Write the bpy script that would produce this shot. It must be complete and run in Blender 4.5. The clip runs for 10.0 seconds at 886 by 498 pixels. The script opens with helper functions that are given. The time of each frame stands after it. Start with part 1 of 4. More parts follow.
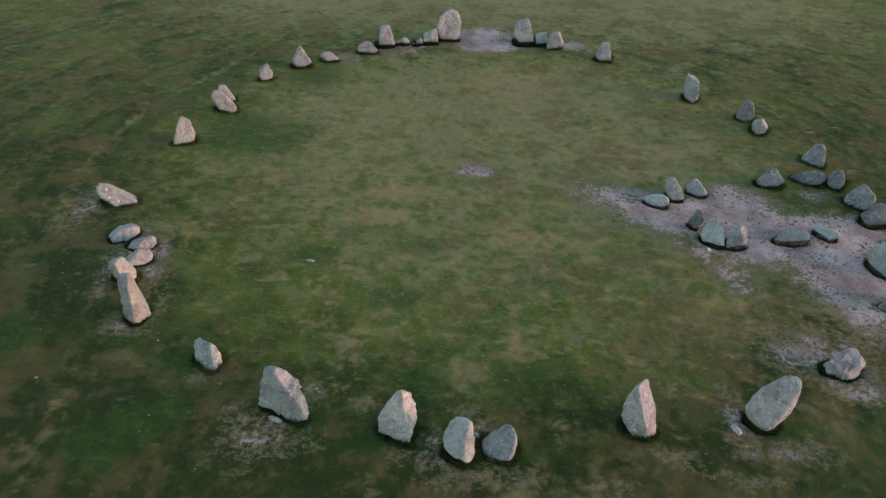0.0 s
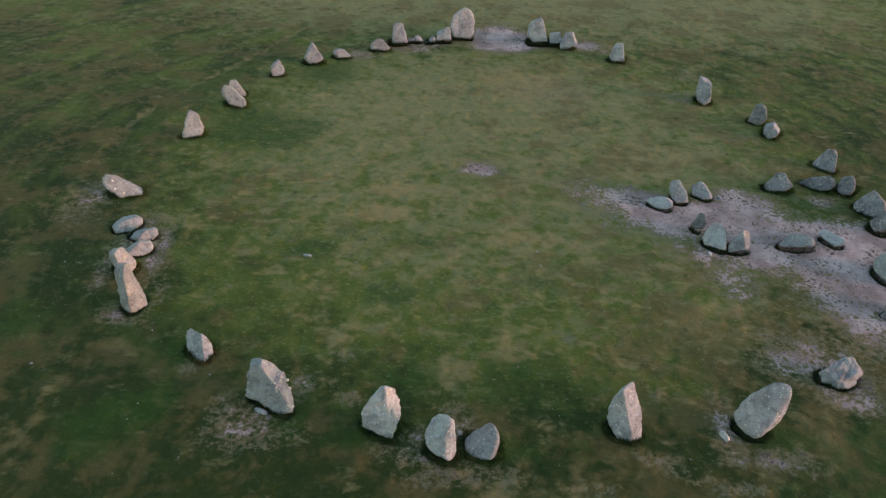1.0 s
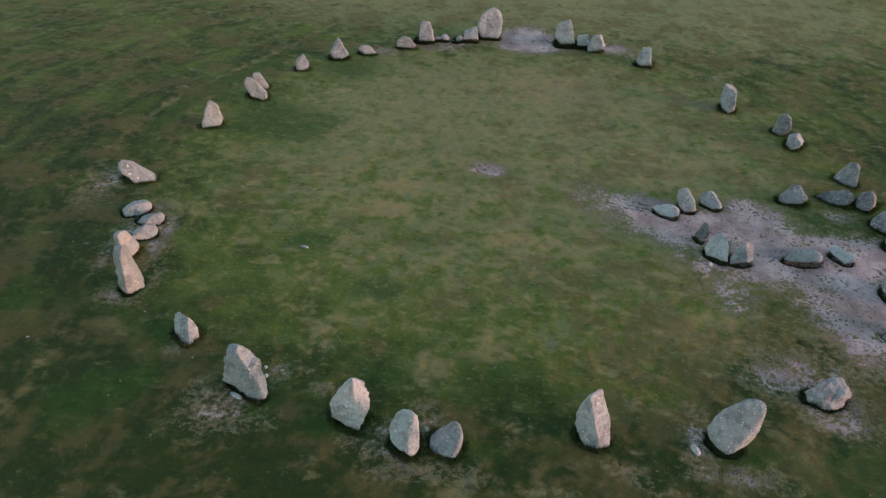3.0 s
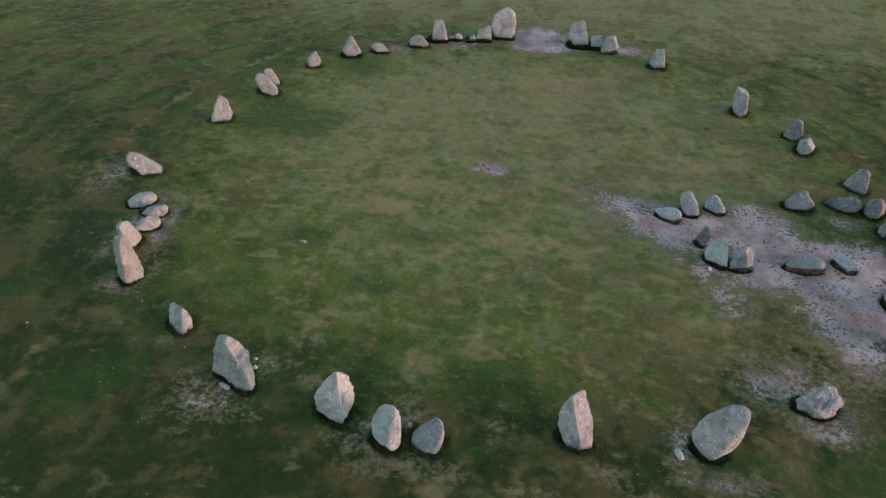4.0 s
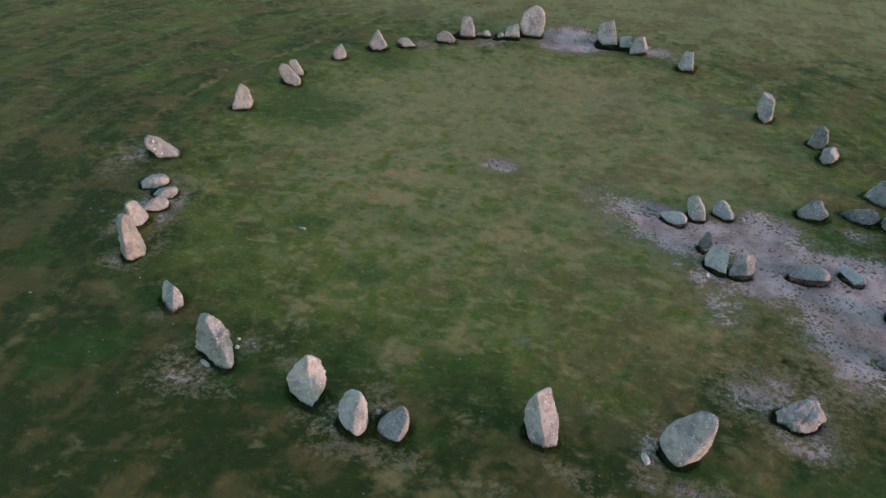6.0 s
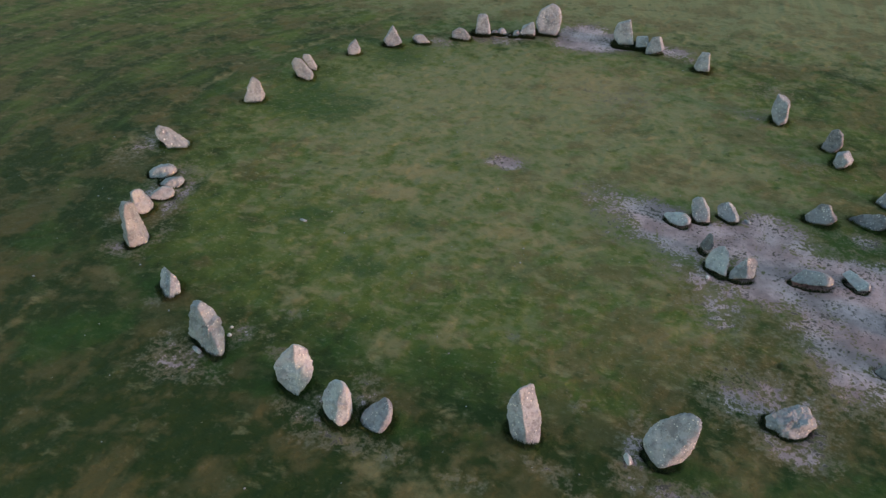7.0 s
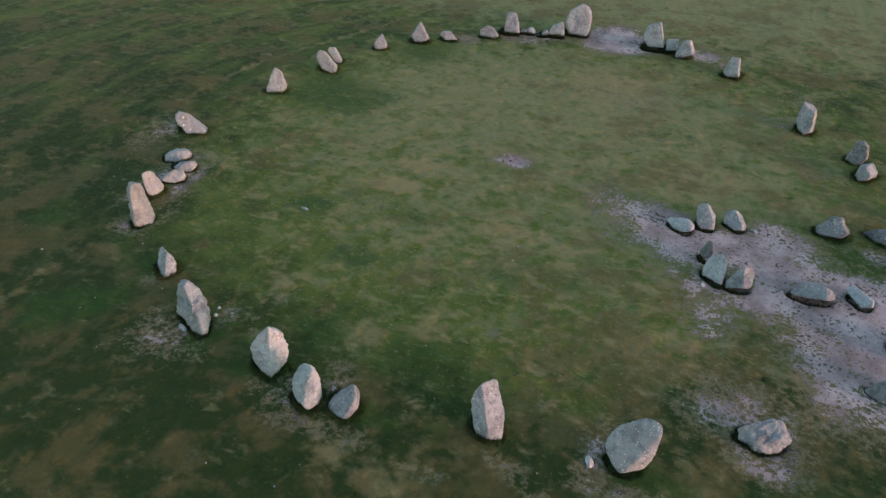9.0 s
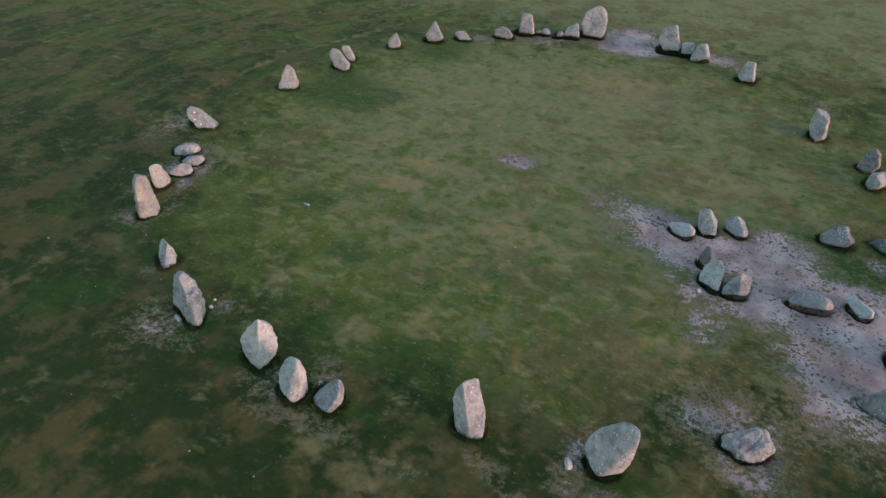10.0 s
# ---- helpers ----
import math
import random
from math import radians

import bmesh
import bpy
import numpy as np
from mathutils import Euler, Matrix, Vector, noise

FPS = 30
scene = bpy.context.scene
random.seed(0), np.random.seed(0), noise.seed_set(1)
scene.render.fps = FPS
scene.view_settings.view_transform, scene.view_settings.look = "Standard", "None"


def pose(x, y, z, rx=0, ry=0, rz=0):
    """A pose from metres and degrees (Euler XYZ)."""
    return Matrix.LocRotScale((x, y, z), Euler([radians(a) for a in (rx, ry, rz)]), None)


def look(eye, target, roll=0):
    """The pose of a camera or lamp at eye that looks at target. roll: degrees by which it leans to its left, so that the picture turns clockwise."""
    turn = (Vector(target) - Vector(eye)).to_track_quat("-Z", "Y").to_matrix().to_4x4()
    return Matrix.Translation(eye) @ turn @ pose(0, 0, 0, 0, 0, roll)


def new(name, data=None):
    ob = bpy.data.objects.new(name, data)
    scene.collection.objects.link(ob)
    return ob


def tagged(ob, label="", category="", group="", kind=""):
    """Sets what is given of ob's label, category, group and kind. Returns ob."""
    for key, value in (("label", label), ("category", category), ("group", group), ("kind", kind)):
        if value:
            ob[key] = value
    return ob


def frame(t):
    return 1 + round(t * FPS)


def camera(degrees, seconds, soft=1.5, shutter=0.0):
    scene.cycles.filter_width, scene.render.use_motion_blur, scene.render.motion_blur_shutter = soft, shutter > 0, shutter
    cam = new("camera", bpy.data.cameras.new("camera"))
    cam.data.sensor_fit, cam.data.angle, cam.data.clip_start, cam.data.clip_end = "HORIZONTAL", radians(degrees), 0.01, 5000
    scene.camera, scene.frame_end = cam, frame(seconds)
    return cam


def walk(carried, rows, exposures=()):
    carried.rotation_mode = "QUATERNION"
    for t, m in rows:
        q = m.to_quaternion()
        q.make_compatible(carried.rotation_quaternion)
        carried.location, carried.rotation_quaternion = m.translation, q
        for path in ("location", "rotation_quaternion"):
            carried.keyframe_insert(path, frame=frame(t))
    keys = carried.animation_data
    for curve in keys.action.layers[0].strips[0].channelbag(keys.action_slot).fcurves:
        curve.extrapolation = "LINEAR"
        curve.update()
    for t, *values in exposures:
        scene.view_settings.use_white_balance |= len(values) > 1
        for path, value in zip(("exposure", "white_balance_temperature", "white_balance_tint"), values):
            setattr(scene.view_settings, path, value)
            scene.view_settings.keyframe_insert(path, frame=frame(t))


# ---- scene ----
# ---- camera ----
cam = camera(63.1, 10.0, soft=1.42)
PATH = [
    (0, (-0.024, -0.112, 15.726), (-0.056, 16.226, 4.191), 1.84),
    (0.5, (0.502, -0.109, 15.700), (0.125, 16.218, 4.155), 1.81),
    (1, (0.989, -0.106, 15.692), (0.283, 16.201, 4.133), 1.79),
    (1.5, (1.526, -0.085, 15.720), (0.441, 16.191, 4.147), 1.73),
    (2, (2.002, -0.065, 15.721), (0.594, 16.181, 4.142), 1.76),
    (2.5, (2.509, -0.040, 15.747), (0.775, 16.163, 4.152), 1.73),
    (4, (4.085, 0.065, 15.763), (1.333, 16.103, 4.136), 1.65),
    (4.5, (4.598, 0.113, 15.772), (1.510, 16.080, 4.131), 1.61),
    (5, (5.149, 0.173, 15.759), (1.697, 16.060, 4.110), 1.58),
    (5.5, (5.662, 0.240, 15.724), (1.876, 16.046, 4.069), 1.54),
    (7, (7.262, 0.539, 15.573), (2.409, 16.022, 3.881), 1.38),
    (7.5, (7.795, 0.664, 15.538), (2.592, 16.031, 3.843), 1.36),
    (8, (8.311, 0.794, 15.507), (2.781, 16.042, 3.806), 1.32),
    (8.5, (8.851, 0.948, 15.492), (2.971, 16.056, 3.780), 1.28),
    (9, (9.355, 1.105, 15.504), (3.146, 16.076, 3.785), 1.23),
    (9.5, (9.910, 1.291, 15.551), (3.345, 16.097, 3.817), 1.17),
    (10, (10.412, 1.455, 15.567), (3.525, 16.112, 3.831), 1.15),
]
walk(cam, [(t, look(eye, target, roll)) for t, eye, target, roll in PATH], exposures=((0.0, 2.10, 7900, 10), (10.0, 2.10, 7320, 9.5)))

# ---- light: a dull dusk sky with a low, broad, warm glow ----
SUN_DIR = Vector((0.99, -0.09, 0.09)).normalized()
SUN_UP, SUN_TURN = math.asin(SUN_DIR.z), math.atan2(SUN_DIR.x, SUN_DIR.y)
world = bpy.data.worlds.new("dusk_sky")
world.use_nodes = True
scene.world = world
wn = world.node_tree.nodes
sky = wn.new("ShaderNodeTexSky")
sky.sky_type, sky.sun_disc = "NISHITA", False
sky.sun_elevation, sky.sun_rotation = SUN_UP, SUN_TURN
sky.air_density, sky.dust_density, sky.ozone_density = 1.0, 0.35, 1.4
wn["Background"].inputs["Strength"].default_value = 0.15
world.node_tree.links.new(sky.outputs["Color"], wn["Background"].inputs["Color"])
sun = new("low_sun", bpy.data.lights.new("low_sun", "SUN"))
sun.data.energy, sun.data.angle, sun.data.color = 1.12, radians(16), (1.0, 0.48, 0.48)
sun.matrix_world = look(SUN_DIR * 200, (0, 28, 0))


# ---- materials ----
def material(name, rough=0.9):
    m = bpy.data.materials.new(name)
    m.use_nodes = True
    b = m.node_tree.nodes["Principled BSDF"]
    b.inputs["Roughness"].default_value = rough
    b.inputs["Specular IOR Level"].default_value = 0.25
    return m, m.node_tree.nodes, m.node_tree.links, b


class Net:
    """Short ways to write node networks."""

    def __init__(self, nodes, links):
        self.nodes, self.links = nodes, links

    def put(self, socket, value):
        if hasattr(value, "is_linked"):
            self.links.new(value, socket)
        else:
            socket.default_value = value

    def noise(self, where, scale, detail=4.0, rough=0.55, distort=0.0):
        n = self.nodes.new("ShaderNodeTexNoise")
        self.links.new(where, n.inputs["Vector"])
        n.inputs["Scale"].default_value, n.inputs["Detail"].default_value = scale, detail
        n.inputs["Roughness"].default_value, n.inputs["Distortion"].default_value = rough, distort
        return n.outputs["Fac"]

    def cells(self, where, scale, feature="F1"):
        n = self.nodes.new("ShaderNodeTexVoronoi")
        n.feature = feature
        self.links.new(where, n.inputs["Vector"])
        n.inputs["Scale"].default_value = scale
        return n.outputs["Distance"]

    def math(self, op, a, b=0.0, c=0.0):
        n = self.nodes.new("ShaderNodeMath")
        n.operation = op
        for socket, value in zip(n.inputs, (a, b, c)):
            self.put(socket, value)
        return n.outputs[0]

    def span(self, value, low, high, to_low=0.0, to_high=1.0):
        n = self.nodes.new("ShaderNodeMapRange")
        n.interpolation_type = "SMOOTHSTEP"
        for socket, v in zip(n.inputs, (value, low, high, to_low, to_high)):
            self.put(socket, v)
        return n.outputs[0]

    def mix(self, factor, a, b, mode="MIX"):
        n = self.nodes.new("ShaderNodeMix")
        n.data_type, n.blend_type = "RGBA", mode
        self.put(n.inputs[0], factor)
        for socket, v in ((n.inputs[6], a), (n.inputs[7], b)):
            self.put(socket, (*v, 1.0) if isinstance(v, tuple) else v)
        return n.outputs[2]

    def attribute(self, name):
        n = self.nodes.new("ShaderNodeAttribute")
        n.attribute_name = name
        return n.outputs["Fac"]

    def place(self, scale=(1, 1, 1), turn=0.0):
        t, m = self.nodes.new("ShaderNodeTexCoord"), self.nodes.new("ShaderNodeMapping")
        m.inputs["Scale"].default_value, m.inputs["Rotation"].default_value = scale, (0, 0, radians(turn))
        self.links.new(t.outputs["Object"], m.inputs["Vector"])
        return m.outputs["Vector"]

    def bump(self, bsdf, height, strength, distance):
        n = self.nodes.new("ShaderNodeBump")
        n.inputs["Strength"].default_value, n.inputs["Distance"].default_value = strength, distance
        self.links.new(height, n.inputs["Height"])
        self.links.new(n.outputs["Normal"], bsdf.inputs["Normal"])


TURF_DARK, TURF_OLIVE, TURF_PALE = (0.017, 0.034, 0.006), (0.074, 0.104, 0.020), (0.174, 0.172, 0.082)
TURF_DRY, TURF_LUSH, TURF_WORN = (0.238, 0.186, 0.088), (0.020, 0.058, 0.008), (0.155, 0.138, 0.088)


def turf_colour(n):
    """Colour of the turf at a place of the field: patches, clumps, blades, and streaks that run round the circle."""
    where = n.place()
    split = n.nodes.new("ShaderNodeSeparateXYZ")
    n.links.new(where, split.inputs[0])
    px, py = n.math("SUBTRACT", split.outputs[0], 2.0), n.math("SUBTRACT", split.outputs[1], 29.0)
    reach = n.math("SQRT", n.math("ADD", n.math("MULTIPLY", px, px), n.math("MULTIPLY", py, py)))
    polar = n.nodes.new("ShaderNodeCombineXYZ")
    n.links.new(reach, polar.inputs[0])
    n.links.new(n.math("MULTIPLY", n.math("ARCTAN2", py, px), 5.5), polar.inputs[1])
    patch = n.noise(where, 0.20, 3.0)
    mid = n.noise(where, 0.7, 5.0, 0.62, 0.2)
    clump = n.noise(where, 2.0, 4.0, 0.6, 0.15)
    fine = n.noise(where, 17.0, 3.0, 0.7)
    swept = n.noise(polar.outputs[0], 1.0, 4.0, 0.55)
    outside = n.span(reach, 15.5, 19.0)
    tone = n.math("ADD", n.math("MULTIPLY", patch, 0.5), n.math("MULTIPLY", n.mix(outside, clump, n.mix(0.6, clump, swept)), 0.28))
    # lighter to the north: trodden turf, and far haze put into its colour
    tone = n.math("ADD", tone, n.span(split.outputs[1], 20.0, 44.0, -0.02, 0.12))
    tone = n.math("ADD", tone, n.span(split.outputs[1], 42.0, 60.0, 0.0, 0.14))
    tone = n.math("ADD", tone, n.math("MULTIPLY", n.mix(outside, mid, swept), 0.7))
    # darker outside the ring and in the south, partly painted-in lens falloff
    tone = n.math("ADD", tone, n.span(reach, 7.0, 19.0, 0.31, -0.14))
    tone = n.math("ADD", tone, n.span(split.outputs[1], 16.5, 10.0, 0.0, -0.16))
    tone = n.math("ADD", tone, n.math("MULTIPLY", n.span(split.outputs[0], 5.0, 11.0, 0.0, -0.12), n.span(split.outputs[1], 20.0, 15.0)))
    green = n.mix(n.span(tone, 0.53, 0.90), TURF_DARK, TURF_OLIVE)
    pale = n.math("ADD", n.math("MULTIPLY", clump, 0.50), n.math("MULTIPLY", mid, 0.6))
    # paler to the north too, for trodden turf and painted-in haze
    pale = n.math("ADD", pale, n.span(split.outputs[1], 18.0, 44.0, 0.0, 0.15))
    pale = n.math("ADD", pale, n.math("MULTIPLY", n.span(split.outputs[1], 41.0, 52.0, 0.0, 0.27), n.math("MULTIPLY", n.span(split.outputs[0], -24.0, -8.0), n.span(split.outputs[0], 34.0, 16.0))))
    # paler inside; less pale outside and south, again partly for lens falloff
    pale = n.math("ADD", pale, n.span(reach, 7.0, 19.0, 0.13, -0.11))
    pale = n.math("ADD", pale, n.span(split.outputs[1], 17.0, 11.0, 0.0, -0.10))
    green = n.mix(n.span(pale, 0.57, 0.82, 0.0, 0.9), green, TURF_PALE)
    dry = n.math("ADD", n.attribute("dry"), n.math("MULTIPLY", n.math("SUBTRACT", clump, 0.5), 1.3))
    dry = n.math("ADD", dry, n.math("MULTIPLY", n.math("SUBTRACT", n.noise(where, 0.5, 3.0), 0.5), 1.1))
    green = n.mix(n.span(dry, 0.22, 0.90, 0.0, 0.8), green, TURF_DRY)
    lush = n.math("ADD", n.attribute("lush"), n.math("MULTIPLY", n.math("SUBTRACT", mid, 0.5), 2.2))
    lush = n.math("ADD", lush, n.math("MULTIPLY", n.math("SUBTRACT", clump, 0.5), 1.5))
    green = n.mix(n.span(lush, 0.2, 1.0, 0.0, 0.8), green, TURF_LUSH)
    green = n.mix(n.span(fine, 0.40, 0.66, 0.0, 0.09), green, n.mix(0.4, green, (0.0, 0.0, 0.0)))
    brown = n.math("ADD", n.noise(where, 0.42, 4.0, 0.6, 0.3), n.math("MULTIPLY", n.math("SUBTRACT", clump, 0.5), 0.35))
    western = n.math("MULTIPLY", n.span(split.outputs[0], 6.0, -4.0, 0.0, -0.13), n.span(reach, 17.0, 13.0))
    rusty = n.math("MULTIPLY", n.math("MULTIPLY", n.span(split.outputs[0], -5.5, -8.0, 0.0, 0.18), n.span(reach, 14.0, 12.0)), n.math("MULTIPLY", n.span(split.outputs[1], 29.0, 25.5), n.span(split.outputs[1], 18.0, 21.0)))
    eastern = n.math("MULTIPLY", n.span(split.outputs[0], 4.0, 9.0, 0.0, 0.07), n.span(split.outputs[1], 25.0, 21.0))
    brown = n.math("ADD", n.math("ADD", brown, western), n.math("ADD", rusty, eastern))
    sparse = n.span(lush, 0.25, 0.95, 1.0, 0.25)
    green = n.mix(n.math("MULTIPLY", n.span(brown, 0.46, 0.60, 0.0, 0.62), sparse), green, (0.102, 0.079, 0.031))
    blot = n.noise(where, 1.9, 3.0, 0.55, 0.2)
    green = n.mix(n.math("MULTIPLY", n.span(blot, 0.59, 0.69, 0.0, 0.6), n.span(n.noise(where, 0.45, 2.0), 0.40, 0.62, 0.25, 1.0)), green, (0.018, 0.042, 0.010))
    tan = n.math("ADD", n.noise(n.place((0.8, 1.3, 1.0), -15), 1.0, 5.0, 0.62, 0.2), n.span(reach, 8.0, 18.0, 0.06, -0.05))
    green = n.mix(n.math("MULTIPLY", n.span(tan, 0.54, 0.70, 0.0, 0.68), sparse), green, (0.208, 0.180, 0.088))
    fleck = n.noise(n.place((1.0, 1.45, 1.0), 25), 5.5, 3.0, 0.6)
    green = n.mix(n.math("MULTIPLY", n.span(fleck, 0.57, 0.70, 0.0, 0.46), n.math("MULTIPLY", n.span(reach, 14.0, 19.0, 1.0, 0.45), n.span(split.outputs[1], 12.0, 19.0, 0.35, 1.0))), green, (0.22, 0.205, 0.115))
    green = n.mix(n.span(fleck, 0.40, 0.29, 0.0, 0.2), green, (0.012, 0.030, 0.008))
    return green, mid, clump, fine, where


turf, nodes, links, bsdf = material("turf_and_worn_earth", 0.95)
net = Net(nodes, links)
green, mid, clump, fine, where = turf_colour(net)
speck = net.noise(where, 6.5, 4.0, 0.68)
earth = net.mix(net.span(net.noise(where, 0.6, 4.0), 0.35, 0.65), (0.245, 0.184, 0.192), (0.456, 0.360, 0.374))
earth = net.mix(net.span(net.noise(where, 4.0, 5.0, 0.65), 0.45, 0.7, 0.0, 0.5), earth, (0.150, 0.122, 0.136))
earth = net.mix(net.span(net.noise(where, 0.45, 3.0), 0.50, 0.64, 0.0, 0.32), earth, (0.150, 0.118, 0.125))
clods = net.math("ADD", speck, net.math("MULTIPLY", net.math("SUBTRACT", net.noise(where, 0.7, 3.0), 0.5), 0.55))
earth = net.mix(net.span(clods, 0.58, 0.64, 0.0, 0.88), earth, (0.045, 0.046, 0.032))
ragged = net.math("ADD", net.math("MULTIPLY", net.math("SUBTRACT", clump, 0.5), 1.2), net.math("MULTIPLY", net.math("SUBTRACT", speck, 0.5), 2.2))
ragged = net.math("ADD", ragged, net.math("MULTIPLY", net.math("SUBTRACT", mid, 0.5), 0.6))
ragged = net.math("MULTIPLY", ragged, net.span(net.attribute("wear"), 0.0, 0.2, 0.55, 1.0))
wear = net.math("ADD", net.attribute("wear"), ragged)
green = net.mix(net.span(wear, 0.08, 0.6, 0.0, 0.85), green, TURF_WORN)
bare = net.span(wear, 0.59, 0.69)
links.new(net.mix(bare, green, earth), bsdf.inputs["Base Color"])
relief = net.math("ADD", net.math("MULTIPLY", clump, 1.4), net.math("MULTIPLY", fine, 0.35))
relief = net.math("ADD", relief, net.math("MULTIPLY", speck, 0.6))
relief = net.math("MULTIPLY", relief, net.span(bare, 0.0, 1.0, 1.0, 0.35))
net.bump(bsdf, relief, 0.7, 0.06)

blade, nodes, links, bsdf = material("grass_blades", 0.9)
net = Net(nodes, links)
green = turf_colour(net)[0]
island = nodes.new("ShaderNodeNewGeometry").outputs["Random Per Island"]
green = net.mix(net.span(island, 0.75, 1.0, 0.0, 0.1), green, TURF_PALE)
links.new(net.mix(net.span(island, 0.0, 0.3, 0.2, 0.0), green, (0.012, 0.022, 0.006)), bsdf.inputs["Base Color"])


# near-black green: shade at the stones' feet put into the grass colour
foot_shade, nodes, links, bsdf = material("dark_grass_foot_shade", 0.9)
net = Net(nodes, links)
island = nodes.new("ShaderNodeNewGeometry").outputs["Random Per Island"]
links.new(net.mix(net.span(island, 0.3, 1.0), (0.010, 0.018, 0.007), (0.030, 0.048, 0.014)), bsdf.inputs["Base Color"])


def stone_material(name, light, dark, tint, lichen, grain=10.0):
    """Weathered volcanic stone: two greys, a warm tint in blotches, pale lichen spots and dark pits."""
    m, nodes, links, bsdf = material(name, 0.88)
    n = Net(nodes, links)
    info = nodes.new("ShaderNodeObjectInfo")
    where = n.place()
    shift = nodes.new("ShaderNodeVectorMath")
    shift.operation = "ADD"
    links.new(where, shift.inputs[0])
    links.new(info.outputs["Location"], shift.inputs[1])
    where = shift.outputs[0]
    big, mid, fine = n.noise(where, 1.6, 4.0), n.noise(where, 6.5, 5.0, 0.7), n.noise(where, 15.0, 5.0, 0.75)
    colour = n.mix(n.span(n.math("ADD", n.math("MULTIPLY", big, 0.5), n.math("MULTIPLY", mid, 0.5)), 0.41, 0.56), dark, light)
    colour = n.mix(n.span(n.noise(where, 3.1, 3.0), 0.45, 0.7, 0.0, 0.6), colour, tint)
    colour = n.mix(n.span(fine, 0.54, 0.68, 0.0, 0.45), colour, n.mix(0.6, colour, (0.02, 0.02, 0.02)))
    spots = n.span(n.cells(where, grain), 0.15, 0.21, 1.0, 0.0)
    spots = n.math("MULTIPLY", spots, n.span(n.noise(where, 2.2, 2.0), 0.44, 0.54))
    crust = n.math("MULTIPLY", n.span(n.noise(where, 17.0, 4.0, 0.7), 0.60, 0.68), n.span(n.noise(where, 2.9, 2.0), 0.5, 0.62))
    colour = n.mix(n.math("MULTIPLY", n.math("MAXIMUM", spots, crust), lichen), colour, (0.70, 0.70, 0.68))
    pits = n.span(n.cells(where, 9.0), 0.13, 0.22, 0.9, 0.0)
    colour = n.mix(n.math("MULTIPLY", pits, n.span(mid, 0.5, 0.6)), colour, (0.06, 0.06, 0.055))
    vary = n.span(info.outputs["Random"], 0.0, 1.0, 0.86, 1.1)
    grey = nodes.new("ShaderNodeCombineColor")
    for socket in grey.inputs[:3]:
        links.new(vary, socket)
    colour = n.mix(1.0, colour, grey.outputs[0], "MULTIPLY")
    links.new(colour, bsdf.inputs["Base Color"])
    n.bump(bsdf, n.math("ADD", n.math("MULTIPLY", mid, 1.0), n.math("MULTIPLY", fine, 0.6)), 1.0, 0.07)
    return m


STONE = {
    "grey": stone_material("weathered_grey_stone", (0.288, 0.319, 0.362), (0.164, 0.183, 0.212), (0.267, 0.268, 0.297), 0.9),
    "light": stone_material("whitish_weathered_stone", (0.340, 0.380, 0.415), (0.218, 0.244, 0.271), (0.329, 0.317, 0.349), 0.9),
    "white": stone_material("whitish_stone_chip", (0.505, 0.551, 0.594), (0.398, 0.427, 0.463), (0.474, 0.478, 0.515), 0.3),
    "pale": stone_material("pale_weathered_stone", (0.292, 0.320, 0.338), (0.194, 0.210, 0.225), (0.284, 0.286, 0.290), 0.6),
    "blotched": stone_material("pale_stone_with_lichen_blotches", (0.292, 0.320, 0.338), (0.194, 0.210, 0.225), (0.284, 0.286, 0.290), 1.0, 4.5),
    "dark": stone_material("dark_lichened_stone", (0.207, 0.221, 0.248), (0.107, 0.115, 0.133), (0.183, 0.177, 0.194), 0.9),
}


# ---- the lie of the land ----
def smooth_noise(x, y, scale, seed):
    """Smooth value noise from 0 to 1 over the plane, one lump about scale metres wide."""
    u, v = x / scale + 17.3 * seed, y / scale - 9.1 * seed
    i, j = np.floor(u), np.floor(v)
    f, g = u - i, v - j
    f, g = f * f * (3 - 2 * f), g * g * (3 - 2 * g)

    def corner(a, b):
        h = np.sin((i + a) * 127.1 + (j + b) * 311.7 + seed * 74.7) * 43758.5453
        return h - np.floor(h)

    return (corner(0, 0) * (1 - f) + corner(1, 0) * f) * (1 - g) + (corner(0, 1) * (1 - f) + corner(1, 1) * f) * g


def bowl(x, y):
    """The gentle hollow in which the circle lies."""
    a, b = np.clip((x - 2) / 15, -1.5, 1.5), np.clip((y - 28) / 15, -1.5, 1.5)
    return -0.103 + 0.01 * a - 0.008 * b + 0.032 * a * a + 0.039 * a * b + 0.178 * b * b


PATCHES = {"wear": [], "dry": [], "lush": []}


def worn(x, y, across, along, much):
    PATCHES["wear"].append((x, y, across, along, much))


def dry(x, y, across, along, much):
    PATCHES["dry"].append((x, y, across, along, much))


def lush(x, y, across, along, much):
    PATCHES["lush"].append((x, y, across, along, much))


